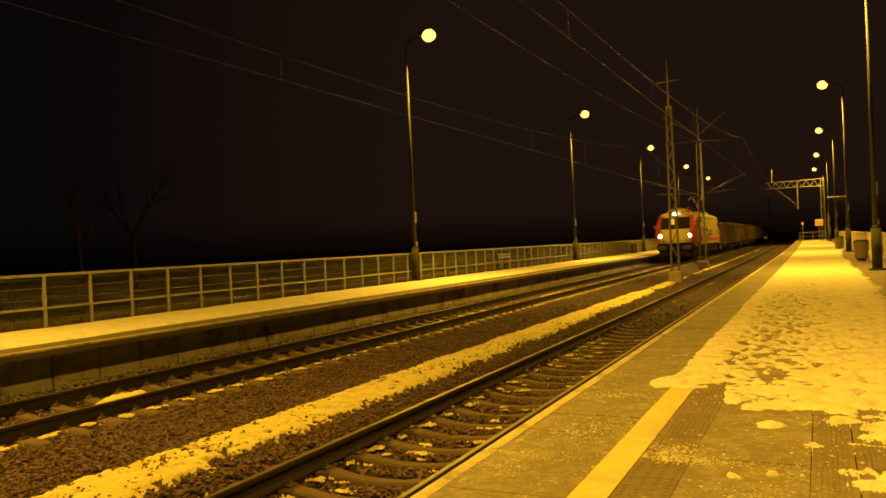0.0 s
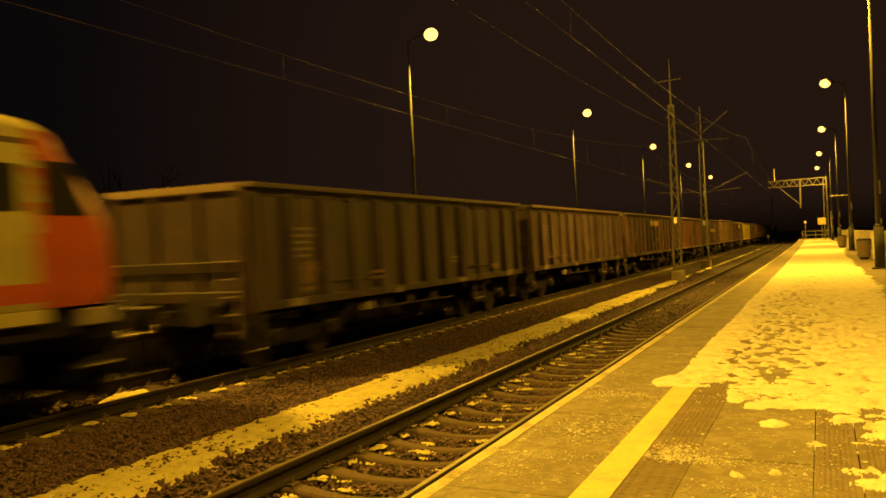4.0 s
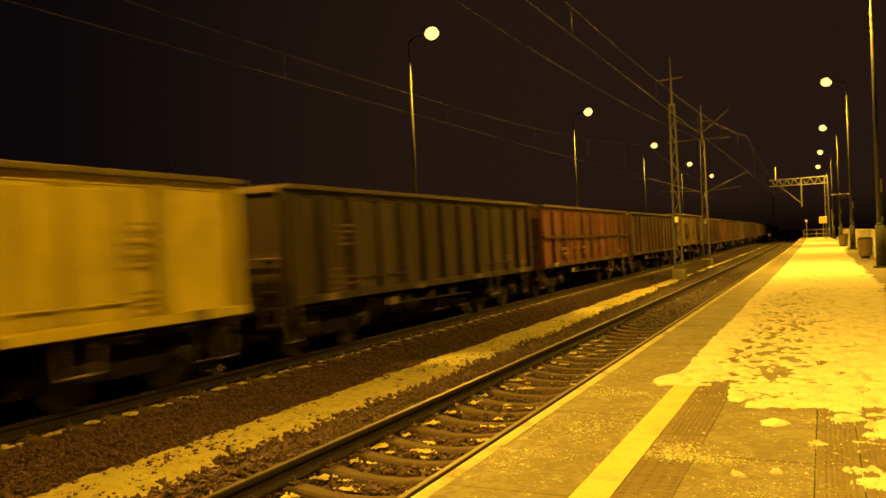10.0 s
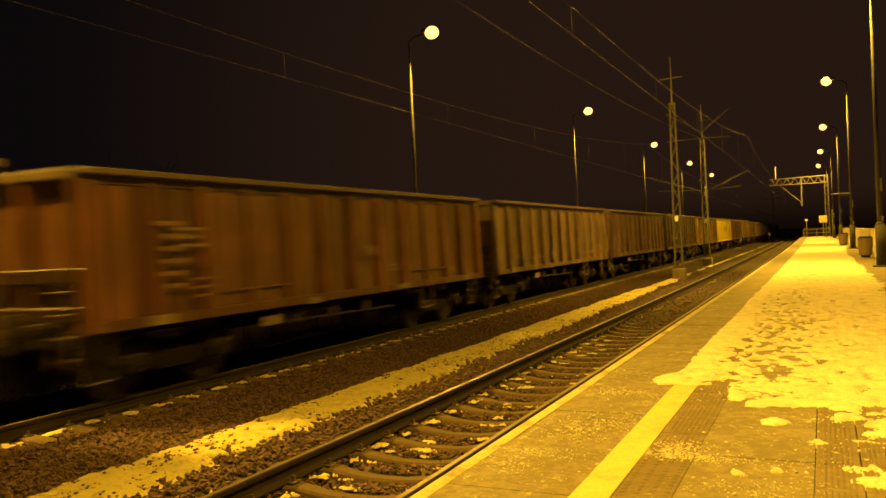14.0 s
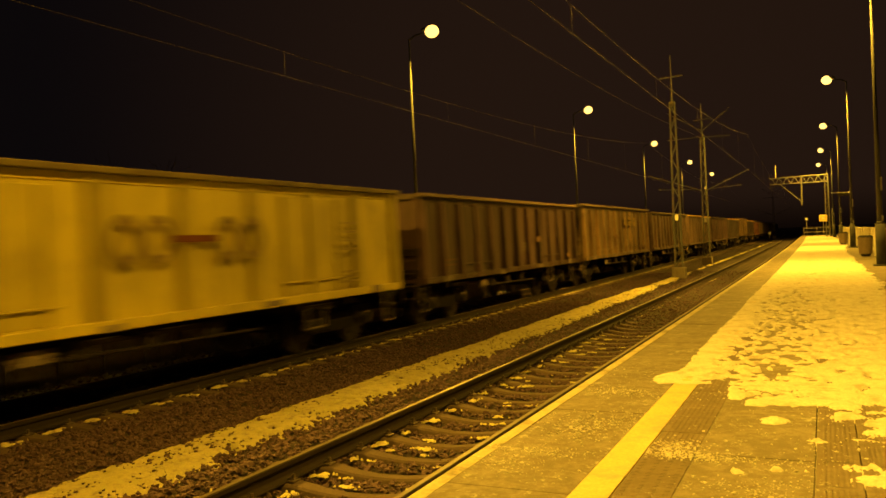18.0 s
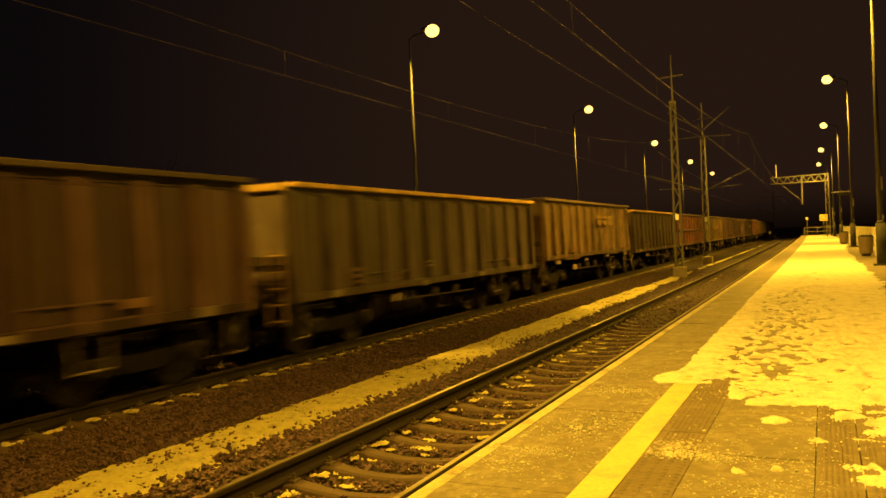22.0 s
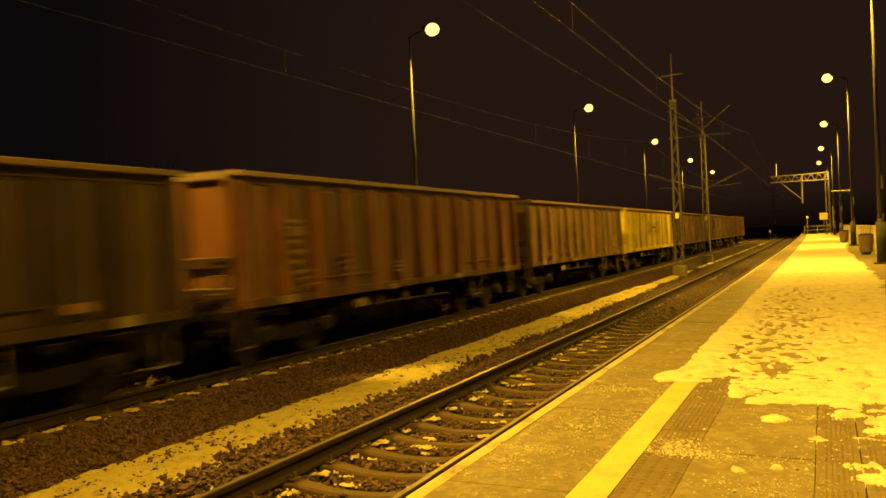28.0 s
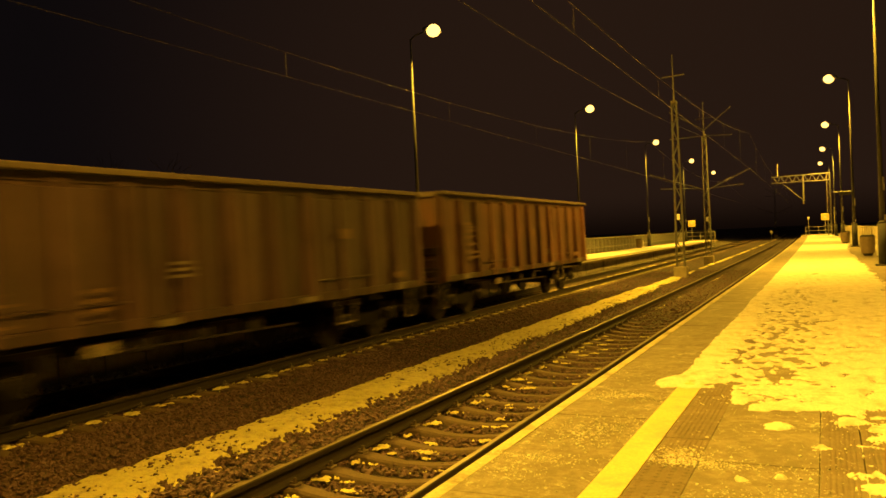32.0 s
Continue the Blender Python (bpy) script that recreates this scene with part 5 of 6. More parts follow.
    if TOP > 3.12:
        bm = bm_new()
        for x in (-1.1, -0.7, -0.3, 0.1, 0.5, 0.9, 1.2):
            tube(bm, (x, -HL - 0.5, 1.0), (x, -HL - 0.5, 2.1), 0.018, 0.018, 6)
        for z in (1.05, 1.5, 2.1):
            tube(bm, (-1.1, -HL - 0.5, z), (1.2, -HL - 0.5, z), 0.02, 0.02, 6)
        part("end_railing", bm, M_MARK, w, "pale steel railing at the wagon's end")
    bm = tube(bm_new(), (1.3, 0, 0.35), (1.3, 0, 0.95), 0.014, 0.014, 6)
    tube(bm, (1.3, 0.35, 0.35), (1.3, 0.35, 0.95), 0.014, 0.014, 6)
    tube(bm, (1.3, 0, 0.36), (1.3, 0.35, 0.36), 0.018, 0.018, 6)
    st = part("step", bm, M_TREAD, w, "bright worn step iron")
    st.location = (0, -HL + 0.1, 0)
    again(st, 0, HL - 0.45, 0)
    return w


def mark(w, y, z, dy, dz, mat, label="faded lettering panel"):
    """A flat panel on the side that faces the near platform."""
    ob = part("marking", box(bm_new(), 0, 0.004, -dy / 2, dy / 2, -dz / 2, dz / 2), mat, w, label)
    ob.location = (HW + 0.122, y, z)
    return ob


def ring_mark(w, y, z, ry, rz, mat, label):
    """A flat painted ring on the side."""
    bm = bm_new()
    n = 16
    loops = []
    for x, f in ((0.0, 1.0), (0.004, 1.0), (0.004, 0.66), (0.0, 0.66)):
        loops.append([bm.verts.new((x, ry * f * math.cos(2 * math.pi * i / n), rz * f * math.sin(2 * math.pi * i / n))) for i in range(n)])
    for j in range(4):
        a, b = loops[j], loops[(j + 1) % 4]
        for i in range(n):
            bm.faces.new((a[i], a[(i + 1) % n], b[(i + 1) % n], b[i]))
    bmesh.ops.recalc_face_normals(bm, faces=bm.faces[:])
    ob = part("marking", bm, mat, w, label)
    ob.location = (HW + 0.122, y, z)


def letter_rows(w, y, z, dy, rows, mat, gap=0.09, h=0.045):
    """Small unreadable writing: rows of short bars, one painted block."""
    rng = random.Random(int(1000 * (y + 3 * z) + 17 * rows) + len(w.children))
    bm = bm_new()
    for i in range(rows):
        a, stop = -dy / 2 + rng.uniform(0, 0.06), dy / 2 - rng.uniform(0, 0.3) * dy
        while a < stop:
            b = min(stop, a + rng.uniform(0.05, 0.22))
            box(bm, 0, 0.004, a, b, -i * gap - h / 2, -i * gap + h / 2)
            a = b + rng.uniform(0.025, 0.09)
    ob = tagged(part("lettering", bm, mat, w, "rows of faded small lettering"), kind="stuff")
    ob.location = (HW + 0.122, y, z)
    return ob


PITCH = 14.04
KINDS = {}
TALL = {10: 3.16, 24: 3.16, 4: 3.1, 19: 3.1, 31: 3.1, 37: 3.1}
# by wagon: variant, side colour, rim colour
OLIVE, OLIVE2 = (0.118, 0.071, 0.09), (0.2, 0.145, 0.13)
BROWN, DARK = (0.118, 0.066, 0.075), (0.042, 0.032, 0.042)
RUST, RUST2 = (0.2, 0.083, 0.05), (0.17, 0.075, 0.05)
RED = (0.188, 0.058, 0.048)
OCHRE, OCHRE2, SLATE = (0.27, 0.185, 0.07), (0.24, 0.165, 0.09), (0.13, 0.105, 0.12)
YELLOW = (0.82, 0.71, 0.06)
GREY = (0.115, 0.082, 0.115)
TAN = (0.19, 0.13, 0.115)
# LIT puts lamplight along the top edge into the rim's colour
PALE, LIT, DULL = (0.24, 0.19, 0.17), (0.75, 0.52, 0.1), (0.15, 0.115, 0.1)
TRAIN = [
    (0, DARK, DULL), (0, GREY, DULL), (0, BROWN, PALE), (0, RUST2, PALE), (0, OLIVE, DULL), (0, OCHRE2, DULL), (0, BROWN, PALE), (2, YELLOW, (0.4, 0.33, 0.1)),
    (0, DARK, DULL), (1, RED, DULL), (0, BROWN, DULL), (0, OCHRE2, PALE), (0, OLIVE, PALE), (0, RUST, PALE), (0, OLIVE2, DULL), (0, OLIVE, DULL),
    (0, DARK, DULL), (0, OCHRE, DULL), (2, YELLOW, (0.4, 0.33, 0.1)), (0, OLIVE, DULL), (0, OCHRE2, PALE), (0, TAN, DULL), (0, TAN, LIT), (0, OLIVE, DULL),
    (0, SLATE, LIT), (0, OCHRE2, PALE), (0, DARK, LIT), (1, RED, DULL), (0, OCHRE, PALE), (0, BROWN, DULL), (0, OLIVE, DULL), (0, DARK, DULL),
    (0, RUST, PALE), (0, OCHRE2, DULL), (2, YELLOW, (0.4, 0.33, 0.1)), (0, BROWN, DULL), (0, OLIVE2, DULL), (0, OLIVE, PALE), (0, RUST2, PALE)]
SPECIAL_LABEL = {"YELLOW": "bright yellow high-sided open freight wagon with dark lettering", "RED": "red-brown open freight wagon with a rail along its side",
                 "RUST": "rust-orange open freight wagon with upright stakes", "DARK": "nearly black grimy open freight wagon with upright stakes"}


def build_train():
    wagons = []
    shades = {YELLOW: "YELLOW", RED: "RED", RUST: "RUST", RUST2: "RUST", DARK: "DARK"}
    for i, (variant, side, rim) in enumerate(TRAIN):
        k = i - 1
        key = (variant, TALL.get(k, 3.01))
        if key not in KINDS:
            KINDS[key] = w = build_wagon(*key)
        else:
            w = copy_thing(KINDS[key], pose(0, 0, 0))
        for o in w.children_recursive:
            base = o.name.split(".")[0]
            if base in ("marking", "lettering"):
                continue
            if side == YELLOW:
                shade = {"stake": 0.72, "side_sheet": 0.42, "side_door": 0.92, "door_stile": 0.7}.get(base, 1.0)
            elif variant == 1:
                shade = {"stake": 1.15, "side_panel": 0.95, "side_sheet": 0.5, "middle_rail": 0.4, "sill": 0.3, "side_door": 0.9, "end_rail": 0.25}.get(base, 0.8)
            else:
                # relief shading put into colour: stakes lightened, recessed sheet and upper rail darkened
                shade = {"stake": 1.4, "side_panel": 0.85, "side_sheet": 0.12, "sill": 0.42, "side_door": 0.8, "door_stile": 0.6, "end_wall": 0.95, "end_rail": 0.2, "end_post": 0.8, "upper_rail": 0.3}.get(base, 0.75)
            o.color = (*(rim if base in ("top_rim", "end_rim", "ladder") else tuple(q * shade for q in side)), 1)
        if side in shades:
            w["label"] = SPECIAL_LABEL[shades[side]]
        wagons.append(w)
    # markings, once every wagon stands
    for i, w in enumerate(wagons):
        k = i - 1
        variant, side, rim = TRAIN[i]
        rng = random.Random(100 + i)
        if side == YELLOW:
            for d in (-1.3, -0.72, 0.72, 1.3):
                ring_mark(w, 0.1 + d, 2.12, 0.29, 0.33, M_MARKF, "faded brown logo ring")
            mark(w, 0.1, 2.12, 0.95, 0.1, M_MARKR, "dark red logo bar")
            letter_rows(w, 4.3, 2.35, 0.5, 4, M_MARKF, 0.16)
            letter_rows(w, 4.3, 1.45, 0.5, 3, M_MARKF)
            mark(w, -4.6, 1.35, 0.35, 0.4, M_MARKF)
        else:
            if rng.random() < 0.65:
                letter_rows(w, rng.uniform(-5.3, -4.5), rng.uniform(1.95, 2.4), 0.74, rng.choice((3, 4, 5)), M_MARK if rng.random() < 0.5 else M_MARKL, 0.115, 0.045)
            letter_rows(w, rng.choice((-1.2, 0.4, 1.5, 4.2)), rng.uniform(1.4, 1.9), 0.5, rng.choice((2, 3)), M_MARK)
            for _ in range(rng.choice((1, 2, 3))):
                letter_rows(w, rng.uniform(-5.2, -2.2), rng.uniform(1.3, 1.75), rng.uniform(0.4, 0.9), rng.choice((2, 3, 4)), M_MARKL, 0.12, rng.uniform(0.03, 0.07))
            mark(w, rng.uniform(3.9, 5.4), 1.3, 0.45, 0.12, M_MARKL)
            if rng.random() < 0.35:
                mark(w, rng.uniform(-2, 4.5), 1.95 + rng.uniform(-0.3, 0.3), 0.4, 0.18, M_MARKL)
        if k in (1, 5):
            for y, dy in ((-0.55, 0.26), (-0.2, 0.36), (0.5, 0.4), (0.93, 0.36), (1.36, 0.4), (1.74, 0.24)):
                mark(w, y, 2.6 - 0.01 * (i % 3), dy, 0.31 + 0.02 * (i % 2), M_MARKY, "worn yellow panel along the top")
        if k in (3, 30):
            mark(w, -1.3, 2.2, 0.34, 0.4, M_MARKY, "faded round logo")
            for y in (-0.65, -0.1, 0.45, 1.0, 1.6):
                mark(w, y, 2.18, 0.36, 0.22, M_MARKY, "faded yellow lettering panel")
        if k == 21:
            for y in (0.7, 1.2, 1.75):
                mark(w, y, 2.2, 0.3, 0.36, M_MARKY, "faded yellow lettering panel")
            mark(w, 1.2, 1.9, 1.5, 0.09, M_MARKY, "faded yellow bar")
        if k == 27:
            letter_rows(w, 0.9, 2.2, 3.4, 2, M_MARKY, 0.16, 0.1)
        if k in (19, 24):
            for y in (0.75, 1.7, 2.6):
                mark(w, y, 2.62, 0.6, 0.13, M_MARKY, "yellow lettering panel")
                mark(w, y, 2.4, 0.6, 0.2, M_MARKY, "yellow lettering panel")
        if k == 10:
            for y, z, dy, dz in ((-2.75, 2.05, 0.95, 1.0), (0.6, 1.75, 0.4, 0.6)):
                mark(w, y, z, dy, dz, M_MARKB, "dark patch of old paint")
        if k == 8:
            for y in (-4.2, -2.6, -1.5, 0.2, 1.3):
                mark(w, y, 1.58, 0.5, 0.1, M_MARKL, "rubbed pale panel")
                mark(w, y + 0.06, 1.42, 0.4, 0.08, M_MARKL, "rubbed pale panel")
        if k == 4:
            mark(w, 0.8, 2.4, 0.6, 0.2, M_MARKY, "small yellow panel")
        if k in (10, 20, 1):
            lo, hi, dark = {10: (2.9, 4.3, (0.02, 0.018, 0.022)), 20: (0.6, 3.9, (0.03, 0.035, 0.052)), 1: (-1.2, 1.4, (0.03, 0.026, 0.03))}[k]
            for o in w.children:
                if o.name.split(".")[0] in ("side_panel", "stake", "side_door") and o.location.x > 0 and lo < o.location.y < hi:
                    o.color = (*dark, 1)
        if k in (12, 31, 35, 37):
            for j in range(6):
                mark(w, -5.0 + 0.1 * (j % 2), 2.35 - 0.17 * j, 0.62 - 0.1 * (j % 3), 0.06, M_MARKL, "rows of faded large lettering")
        if k == 10:
            letter_rows(w, 5.0, 2.42, 0.95, 4, M_MARKL, 0.13, 0.055)
            block = letter_rows(w, -2.75, 2.3, 0.7, 4, M_MARK, 0.16, 0.07)
            block.location.x += 0.006
        if k == 29:
            mark(w, 1.0, 2.0, 1.2, 0.3, M_MARK)
    return wagons


# the locomotive: y = 0 at its leading face, rail top at z = 0
LOCO = 18.6
ROWS = [1.38, 1.46, 1.56, 1.68, 1.85, 2.05, 2.25, 2.43, 2.6, 2.8, 3.0, 3.16, 3.26, 3.33, 3.45, 3.58, 3.68, 3.74]
WIDE = [1.46, 1.49, 1.5, 1.5, 1.5, 1.5, 1.5, 1.5, 1.49, 1.475, 1.455, 1.44, 1.425, 1.42, 1.35, 1.2, 0.95, 0.6]
RAKE = [0.10, 0.05, 0.02, 0.0, 0.0, 0.02, 0.05, 0.1, 0.21, 0.37, 0.53, 0.67, 0.75, 0.77, 0.8, 0.93, 1.2, 1.55]


def build_loco():
    e = thing("electric_locomotive", pose(0, 0, 0), "cream and orange electric freight locomotive with lit headlights", "locomotive")
    groups = {}
    S = np.linspace(-1, 1, 29)
    U = np.linspace(0, 1, 171)

    def pick(y, z, s, x=0):
        rear = y > LOCO / 2
        d = LOCO - y if rear else y
        r = "rear_" if rear else ""
        front = s is not None
        if front:
            if 2.45 < z < 3.3 and abs(s) < 0.68:
                return r + "windscreen"
            if abs(s) > 0.7 and z < 3.5:
                return r + "cab_shell" + ("L" if (s < 0) != rear else "R")
            return "body_shell"
        lim = 3.4 if not rear else 1.75
        if z > 3.5:
            lim = 2.9 if z < 3.72 and not rear else 1.6 if z < 3.7 else 0
        lr = "L" if x < 0 else "R"
        if d < lim:
            return r + "cab_shell" + lr
        if 3.26 < z < 3.33:
            return "gutter" + lr
        if 1.46 < z < 1.68:
            return "stripe" + lr
        return "body_shell"

    def quad(key, pts):
        if key not in groups:
            groups[key] = bm_new()
        bm = groups[key]
        try:
            bm.faces.new([bm.verts.new(p) for p in pts])
        except ValueError:
            pass

    def front(i, s, rear):
        x, y = WIDE[i] * s, RAKE[i] + 0.75 * abs(s) ** 3.2
        return (-x, LOCO - y, ROWS[i]) if rear else (x, y, ROWS[i])

    def side(i, u, sgn):
        a = RAKE[i] + 0.75
        y = a + (LOCO - 2 * a) * u
        return (sgn * WIDE[i], y - 0.72 * (ROWS[i] - 2.4) * math.exp(-((y - 3.4) / 1.1) ** 4), ROWS[i])

    for i in range(len(ROWS) - 1):
        zc = (ROWS[i] + ROWS[i + 1]) / 2
        for rear in (False, True):
            for a, b in zip(S, S[1:]):
                quad(pick(LOCO if rear else 0, zc, (a + b) / 2), [front(i, a, rear), front(i, b, rear), front(i + 1, b, rear), front(i + 1, a, rear)])
        for sgn in (1, -1):
            for a, b in zip(U, U[1:]):
                pts = [side(i, a, sgn), side(i, b, sgn), side(i + 1, b, sgn), side(i + 1, a, sgn)]
                mid = a + (b - a) / 2
                st = (RAKE[i] + RAKE[i + 1]) / 2 + 0.75
                quad(pick(st + (LOCO - 2 * st) * mid, zc, None, sgn), pts if sgn > 0 else pts[::-1])
    t = len(ROWS) - 1
    quad("body_shell", [side(t, 0, -1), side(t, 0, 1), side(t, 1, 1), side(t, 1, -1)])
    for rear in (False, True):
        quad("body_shell", [front(t, s, rear) for s in S[::-1]])
    quad("body_shell", [(-1.44, 0.5, 1.38), (1.44, 0.5, 1.38), (1.44, LOCO - 0.5, 1.38), (-1.44, LOCO - 0.5, 1.38)])
    names = {"body_shell": (M_CREAM, "cream painted body"), "cab_shell": (M_ORANGE, "orange painted cab side"), "stripe": (M_ORANGE, "orange stripe along the body"),
             "windscreen": (M_GLASS, "dark windscreen"), "gutter": (M_GROOVE, "dark gutter line under the roof")}
    for key, bm in groups.items():
        bmesh.ops.remove_doubles(bm, verts=bm.verts[:], dist=0.0008)
        nm = key.replace("rear_", "").rstrip("LR")
        mat, lab = names[nm]
        part(nm, bm, mat, e, lab, nm != "gutter")
    # side windows and the door seams
    for sgn in (1, -1):
        for y0, y1, z0, z1, lean in ((0.98, 1.66, 2.46, 3.08, 0.3), (1.95, 2.58, 2.5, 3.02, 0.0)):
            x = 1.492 * sgn
            for rear in (False, True):
                bm = box(bm_new(), min(x, x + sgn * 0.02), max(x, x + sgn * 0.02), y0, y1, z0, z1)
                for v in bm.verts:
                    if v.co.z > 2.8 and v.co.y < y0 + 0.1:
                        v.co.y += lean
                    if rear:
                        v.co.y = LOCO - v.co.y
                if rear:
                    bmesh.ops.reverse_faces(bm, faces=bm.faces[:])
                part("side_window", bm, M_GLASS, e, "dark cab side window")
        x = 1.5 * sgn
        part("handrail", tube(bm_new(), (x + sgn * 0.05, 1.0, 1.5), (x + sgn * 0.05, 1.0, 2.45), 0.02, 0.02, 6), M_TREAD, e, "bright steel handrail")
        part("handrail", tube(bm_new(), (x + sgn * 0.05, 1.75, 1.5), (x + sgn * 0.05, 1.75, 2.45), 0.02, 0.02, 6), M_TREAD, e, "bright steel handrail")
        # dark logo shapes on the cream side
        bx = lambda y0, y1, z0, z1, mat: part("logo_bar", box(bm_new(), min(x, x + sgn * 0.006), max(x, x + sgn * 0.006), y0, y1, z0, z1), mat, e, "plain logo bar")
        for y0, y1, mat in ((7.2, 7.85, M_MARKD), (8.5, 7.85, M_ORANGE)):
            for z0, z1 in ((1.78, 2.1), (2.44, 2.1)):
                part("logo_bar", tube(bm_new(), (x - sgn * 0.05, y0, z0), (x - sgn * 0.05, y1, z1), 0.14, 0.1, 4), mat, e, "slanted logo bar")
        bx(8.75, 9.95, 1.86, 1.96, M_MARKD), bx(8.75, 9.95, 2.24, 2.34, M_MARKD), bx(10.15, 11.6, 1.86, 2.0, M_MARKD), bx(10.15, 11.6, 2.2, 2.34, M_MARKD)
        for y in (8.75, 9.2, 9.7, 10.15, 10.7, 11.3):
            bx(y, y + 0.26, 1.965, 2.195, M_MARKD)
        bx(14.2, 14.6, 1.85, 2.35, M_MARKD), bx(14.6, 15.2, 2.75, 2.85, M_MARKD), bx(4.2, 4.7, 2.95, 3.05, M_MARKD)
    # lights
    for x in (-1.07, 1.07):
        l = part("headlight", tube(bm_new(), (x, 0.32, 1.93), (x, 0.22, 1.93), 0.115, 0.115, 18), M_HEADLIGHT, e, "bright white headlight")
        bm = bm_new()
        for r0, r1 in ((0.165, 0.155), (0.12, 0.13)):
            tube(bm, (x, 0.36, 1.93), (x, 0.14, 1.93), r0, r1, 18, False)
        part("headlight_bezel", bm, M_GROOVE, l, "dark rim round the headlight")
    part("roof_light_hood", box(bm_new(), -0.26, 0.26, 0.7, 0.98, 3.47, 3.5, 0.008), M_CREAM, e)
    part("headlight", box(bm_new(), -0.16, 0.16, 0.76, 0.88, 3.5, 3.64, 0.02), M_TOPLIGHT, e, "bright white roof light")
    # seams, grilles, wipers and small fittings of the body
    for sgn in (1, -1):
        x = 1.5 * sgn
        edge = lambda y0, y1, z0, z1, mat, nm, lab: part(nm, box(bm_new(), min(x, x + sgn * 0.007), max(x, x + sgn * 0.007), y0, y1, z0, z1), mat, e, lab)
        for y0, y1 in ((4.6, 7.0), (12.1, 13.9)):
            edge(y0, y1, 1.985, 2.0, M_GROOVE, "panel_seam", "thin dark panel seam")
        for y in (3.42, 12.0, LOCO - 1.9):
            edge(y, y + 0.014, 1.7, 2.35, M_GROOVE, "panel_seam", "thin dark panel seam")
        edge(4.0, 4.55, 2.62, 2.72, M_MARKD, "lettering", "small dark lettering")
        edge(LOCO - 3.0, LOCO - 2.45, 1.9, 2.4, M_MARKD, "body_window", "small dark window")
        for y in (1.05, 1.68):
            part("door_rail", tube(bm_new(), (x + sgn * 0.045, y, 1.46), (x + sgn * 0.045, y, 2.36), 0.026, 0.026, 6), M_CREAM, e, "pale upright grab rail")
        part("mirror", box(bm_new(), min(x, x + sgn * 0.16), max(x, x + sgn * 0.16), 0.98, 1.06, 2.5, 2.78, 0.015), M_GROOVE, e, "small folded mirror")
        for y, dy in ((3.3, 0.34), (5.6, 0.26), (7.6, 0.4), (9.2, 0.5), (11.6, 0.4), (13.2, 0.26), (15.4, 0.34)):
            part("equipment_box", box(bm_new(), min(sgn * 1.3, sgn * 1.42), max(sgn * 1.3, sgn * 1.42), y - dy / 2, y + dy / 2, 0.8, 1.02, 0.02), M_WHEEL, e, "grimy equipment box under the body")
    for x0 in (-0.55, 0.35):
        part("wiper", tube(bm_new(), (x0, 0.1, 2.5), (x0 + 0.3, 0.4, 3.0), 0.014, 0.012, 5), M_GROOVE, e, "thin windscreen wiper")
    for x0 in (-0.8, 0.8):
        part("marker_light", tube(bm_new(), (x0, 0.2, 1.58), (x0, 0.08, 1.58), 0.06, 0.055, 12), M_GROOVE, e, "small unlit marker light")
    # pilot, underframe, bogies
    for y0, y1 in ((0.3, 0.95), (LOCO - 0.95, LOCO - 0.3)):
        part("buffer_beam", box(bm_new(), -1.42, 1.42, y0, y1, 0.75, 1.4, 0.2), M_UNDER, e, "black front beam")
        part("rail_guard", box(bm_new(), -1.3, 1.3, y0 + 0.1, y1 - 0.1, 0.22, 0.78, 0.15), M_UNDER, e, "black rail guard")
    bm = tube(bm_new(), (0, 0.2, 0), (0, -0.5, 0), 0.12, 0.1, 12)
    box(bm, -0.3, 0.3, -0.56, -0.48, -0.18, 0.18, 0.03)
    buf = part("buffer", bm, M_WHEEL, e, "black steel buffer")
    buf.location = (0.875, 0.12, 1.06)
    for x, y, r in ((-0.875, 0.12, 0), (0.875, LOCO - 0.12, 180), (-0.875, LOCO - 0.12, 180)):
        again(buf, x, y, 1.06, r)
    part("underframe", box(bm_new(), -1.35, 1.35, 0.8, LOCO - 0.8, 1.0, 1.38, 0.03), M_UNDER, e)
    part("skirt", box(bm_new(), -1.46, 1.46, 3.9, LOCO - 1.6, 1.2, 1.385, 0.02), M_CREAM, e, "cream lower skirt")
    part("transformer", box(bm_new(), -1.3, 1.3, 8.2, 11.1, 0.45, 1.2, 0.06), M_UNDER, e)
    for yc in (4.6, LOCO - 4.6):
        b = part("bogie", box(bm_new(), -1.0, 1.0, -2.6, 2.6, 0.6, 0.9, 0.04), M_UNDER, e, "black three-axle bogie")
        b.location = (0, yc, 0)
        for s in (-1, 1):
            part("side_frame", box(bm_new(), s * 1.12 - 0.08, s * 1.12 + 0.08, -2.7, 2.7, 0.55, 0.95, 0.04), M_UNDER, b)
            for y in (-1.9, 0, 1.9):
                part("axle_box", box(bm_new(), s * 1.25 - 0.06, s * 1.25 + 0.06, y - 0.17, y + 0.17, 0.42, 0.78, 0.03), M_WHEEL, b)
        for y in (-1.9, 0, 1.9):
            bm = bm_new()
            for s in (-1, 1):
                tube(bm, (s * 0.69, 0, 0), (s * 0.83, 0, 0), 0.6, 0.585, 24)
                tube(bm, (s * 0.83, 0, 0), (s * 0.86, 0, 0), 0.35, 0.33, 18)
            tube(bm, (-0.9, 0, 0), (0.9, 0, 0), 0.1, 0.1, 8)
            w = part("wheelset", bm, M_WHEEL, b)
            w.location = (0, y, 0.585)
            for s in (-1, 1):
                part("axle_cap", tube(bm_new(), (s * 1.3, y, 0.6), (s * 1.36, y, 0.6), 0.15, 0.12, 14), M_WHEEL, b, "round steel axle cap")
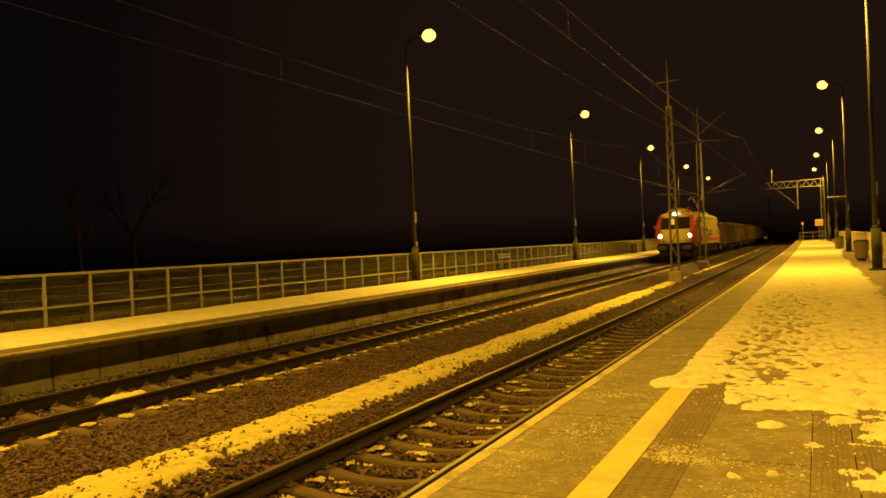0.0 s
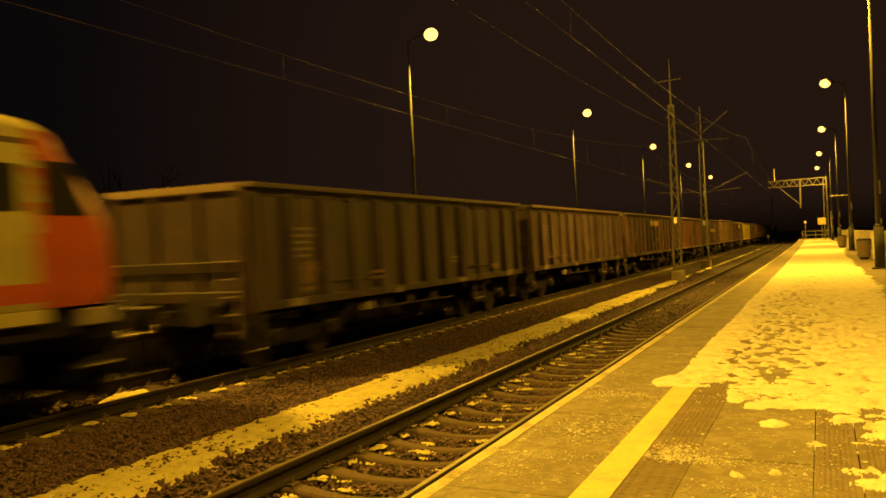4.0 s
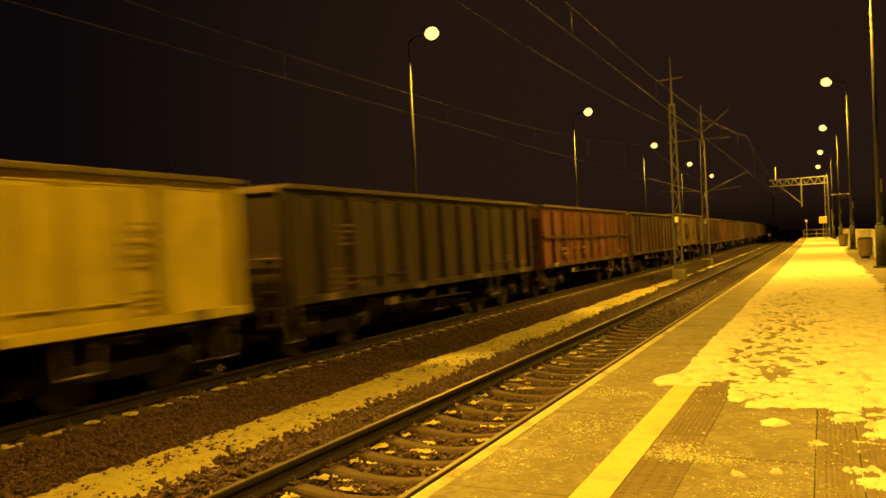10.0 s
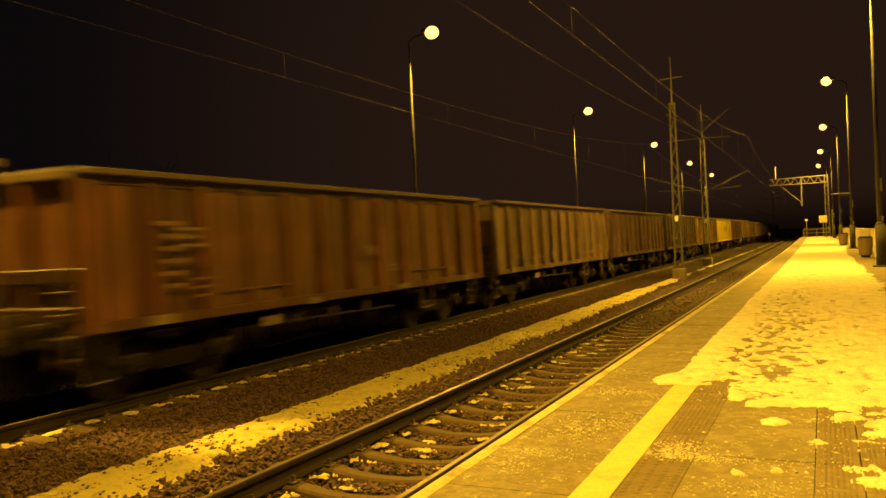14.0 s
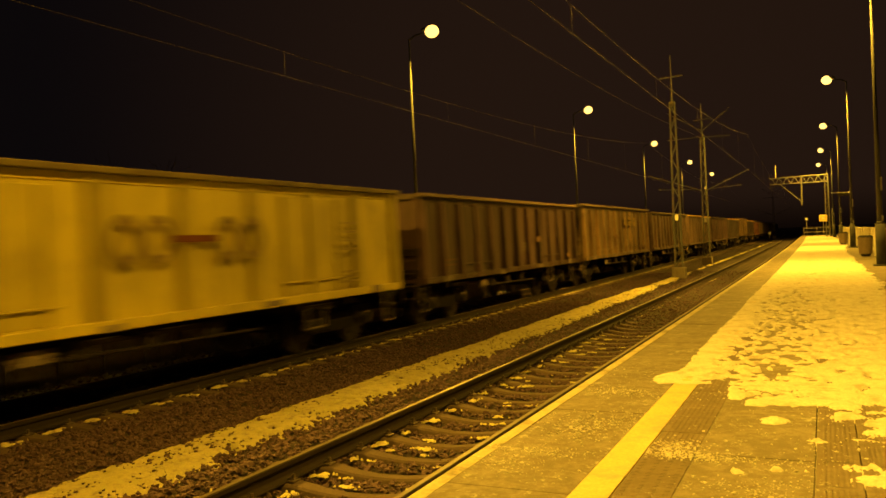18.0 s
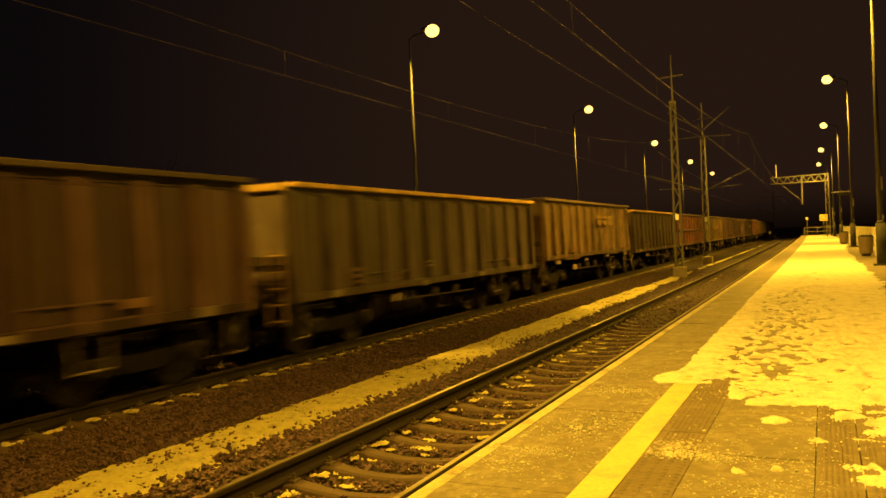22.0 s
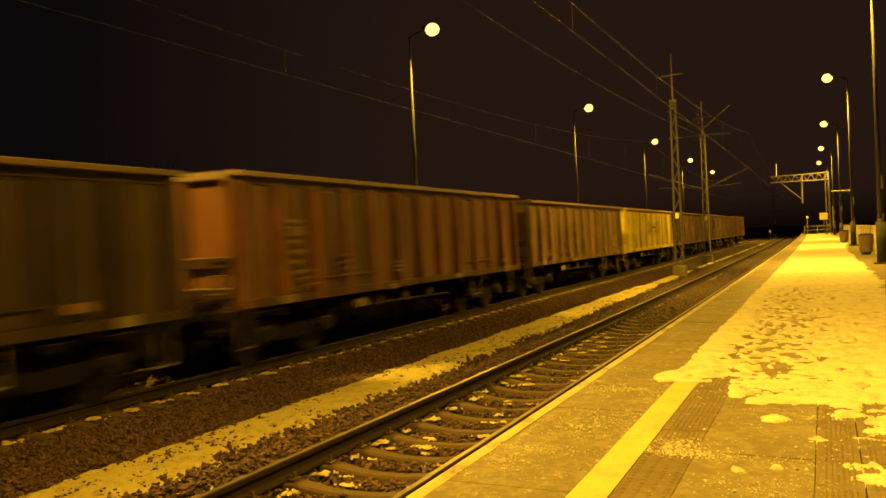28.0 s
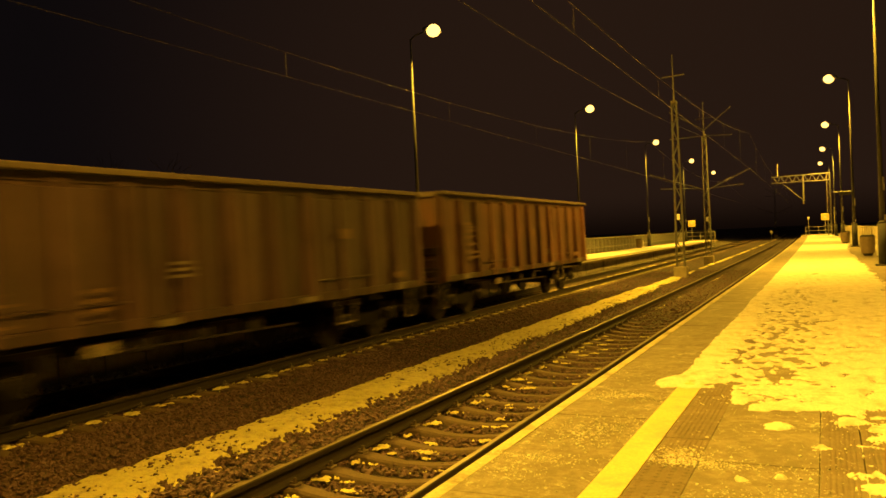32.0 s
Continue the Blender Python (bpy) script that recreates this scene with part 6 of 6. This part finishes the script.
    for s in (-1, 1):
        for y in (0.85, LOCO - 0.85):
            part("cab_step", box(bm_new(), s * 1.36 - 0.1, s * 1.36 + 0.1, y - 0.28, y + 0.28, 1.12, 1.34, 0.02), M_GREYCONC, e, "pale steel cab step")
            part("cab_step", box(bm_new(), s * 1.36 - 0.1, s * 1.36 + 0.1, y - 0.28, y + 0.28, 0.62, 0.66, 0.01), M_TREAD, e, "worn steel step")
    # roof
    for y0, y1, z1, hw, mat in ((1.0, 2.2, 3.97, 0.74, M_CREAM), (2.1, 3.3, 3.96, 0.95, M_ORANGE), (LOCO - 3.6, LOCO - 1.8, 3.94, 0.8, M_CREAM)):
        bm = bm_new()
        r = bmesh.ops.create_cube(bm, size=1.0)
        for v in r["verts"]:
            top = v.co.z > 0
            v.co = Vector((v.co.x * 2 * hw * (0.75 if top else 1.0), y0 + (v.co.y + 0.5) * (y1 - y0) + ((0.45 if v.co.y < 0 else -0.45) if top else 0), z1 if top else 3.6))
        bmesh.ops.bevel(bm, geom=list({ed for v in r["verts"] for ed in v.link_edges}), offset=0.07, segments=2, affect="EDGES")
        part("roof_fairing", bm, mat, e, "rounded roof fairing", True)
    for y0, y1, h, mat in ((3.8, 4.3, 3.86, M_GROOVE), (6.6, 7.8, 3.86, M_CREAM), (8.2, 9.4, 3.84, M_CREAM), (9.9, 11.0, 3.88, M_CREAM), (11.5, 12.6, 3.82, M_GROOVE)):
        part("roof_unit", box(bm_new(), -0.75, 0.75, y0, y1, 3.7, h, 0.05), mat, e)

    def pantograph(y, up):
        p = part("pantograph", box(bm_new(), -0.6, 0.6, y - 0.7, y + 0.7, 3.95, 4.02, 0.02), M_WHEEL, e, "raised pantograph" if up else "folded pantograph")
        bm = bm_new()
        for s in (-1, 1):
            for d in (-0.5, 0.5):
                tube(bm, (s * 0.5, y + d, 3.7), (s * 0.5, y + d, 3.98), 0.05, 0.05, 8)
        part("insulator", bm, M_INSUL, p)
        if up:
            knee, head = (0, y - 1.5, 4.82), (0, y + 0.35, 5.36)
        else:
            knee, head = (0, y + 1.3, 4.1), (0, y - 0.4, 4.2)
        bm = tube(bm_new(), (0, y + 0.3, 4.0), knee, 0.05, 0.04, 8)
        part("lower_arm", bm, M_TREAD, p)
        bm = bm_new()
        for s in (-1, 1):
            tube(bm, (knee[0] + s * 0.08, knee[1], knee[2]), (s * 0.5, head[1], head[2] - 0.04), 0.022, 0.02, 6)
        part("upper_arm", bm, M_GALV, p)
        bm = bm_new()
        for d in (-0.2, 0.2):
            tube(bm, (-0.65, head[1] + d, head[2]), (0.65, head[1] + d, head[2]), 0.022, 0.022, 6)
            for s in (-1, 1):
                tube(bm, (s * 0.65, head[1] + d, head[2]), (s * 0.95, head[1] + d, head[2] - 0.2), 0.018, 0.012, 6)
        part("collector_head", bm, M_WHEEL, p)

    pantograph(15.2, True)
    pantograph(5.4, False)
    return e


WAGONS = build_train()
ENGINE = build_loco()


def lead(t):
    """Where the body of the second wagon ends, t seconds into the clip."""
    u = (t - 16.0) / 16.0
    return -1.04124649 * u ** 3 - 3.02563197 * u ** 2 + 0.37157974 * u + 113.9754347 - 18.72 * t


def motions():
    times = [0, 1, 2, 3, 4, 6, 8, 10, 12, 14, 16, 18, 20, 22, 24, 26, 28, 30, 31, 32]
    walk(ENGINE, [(t, along(FAR_TRACK, lead(t) - 47.6, RAIL_Z)) for t in times])
    for i, w in enumerate(WAGONS):
        k = i - 1
        walk(w, [(t, along(FAR_TRACK, lead(t) + PITCH * k - HL, RAIL_Z)) for t in times])


motions()
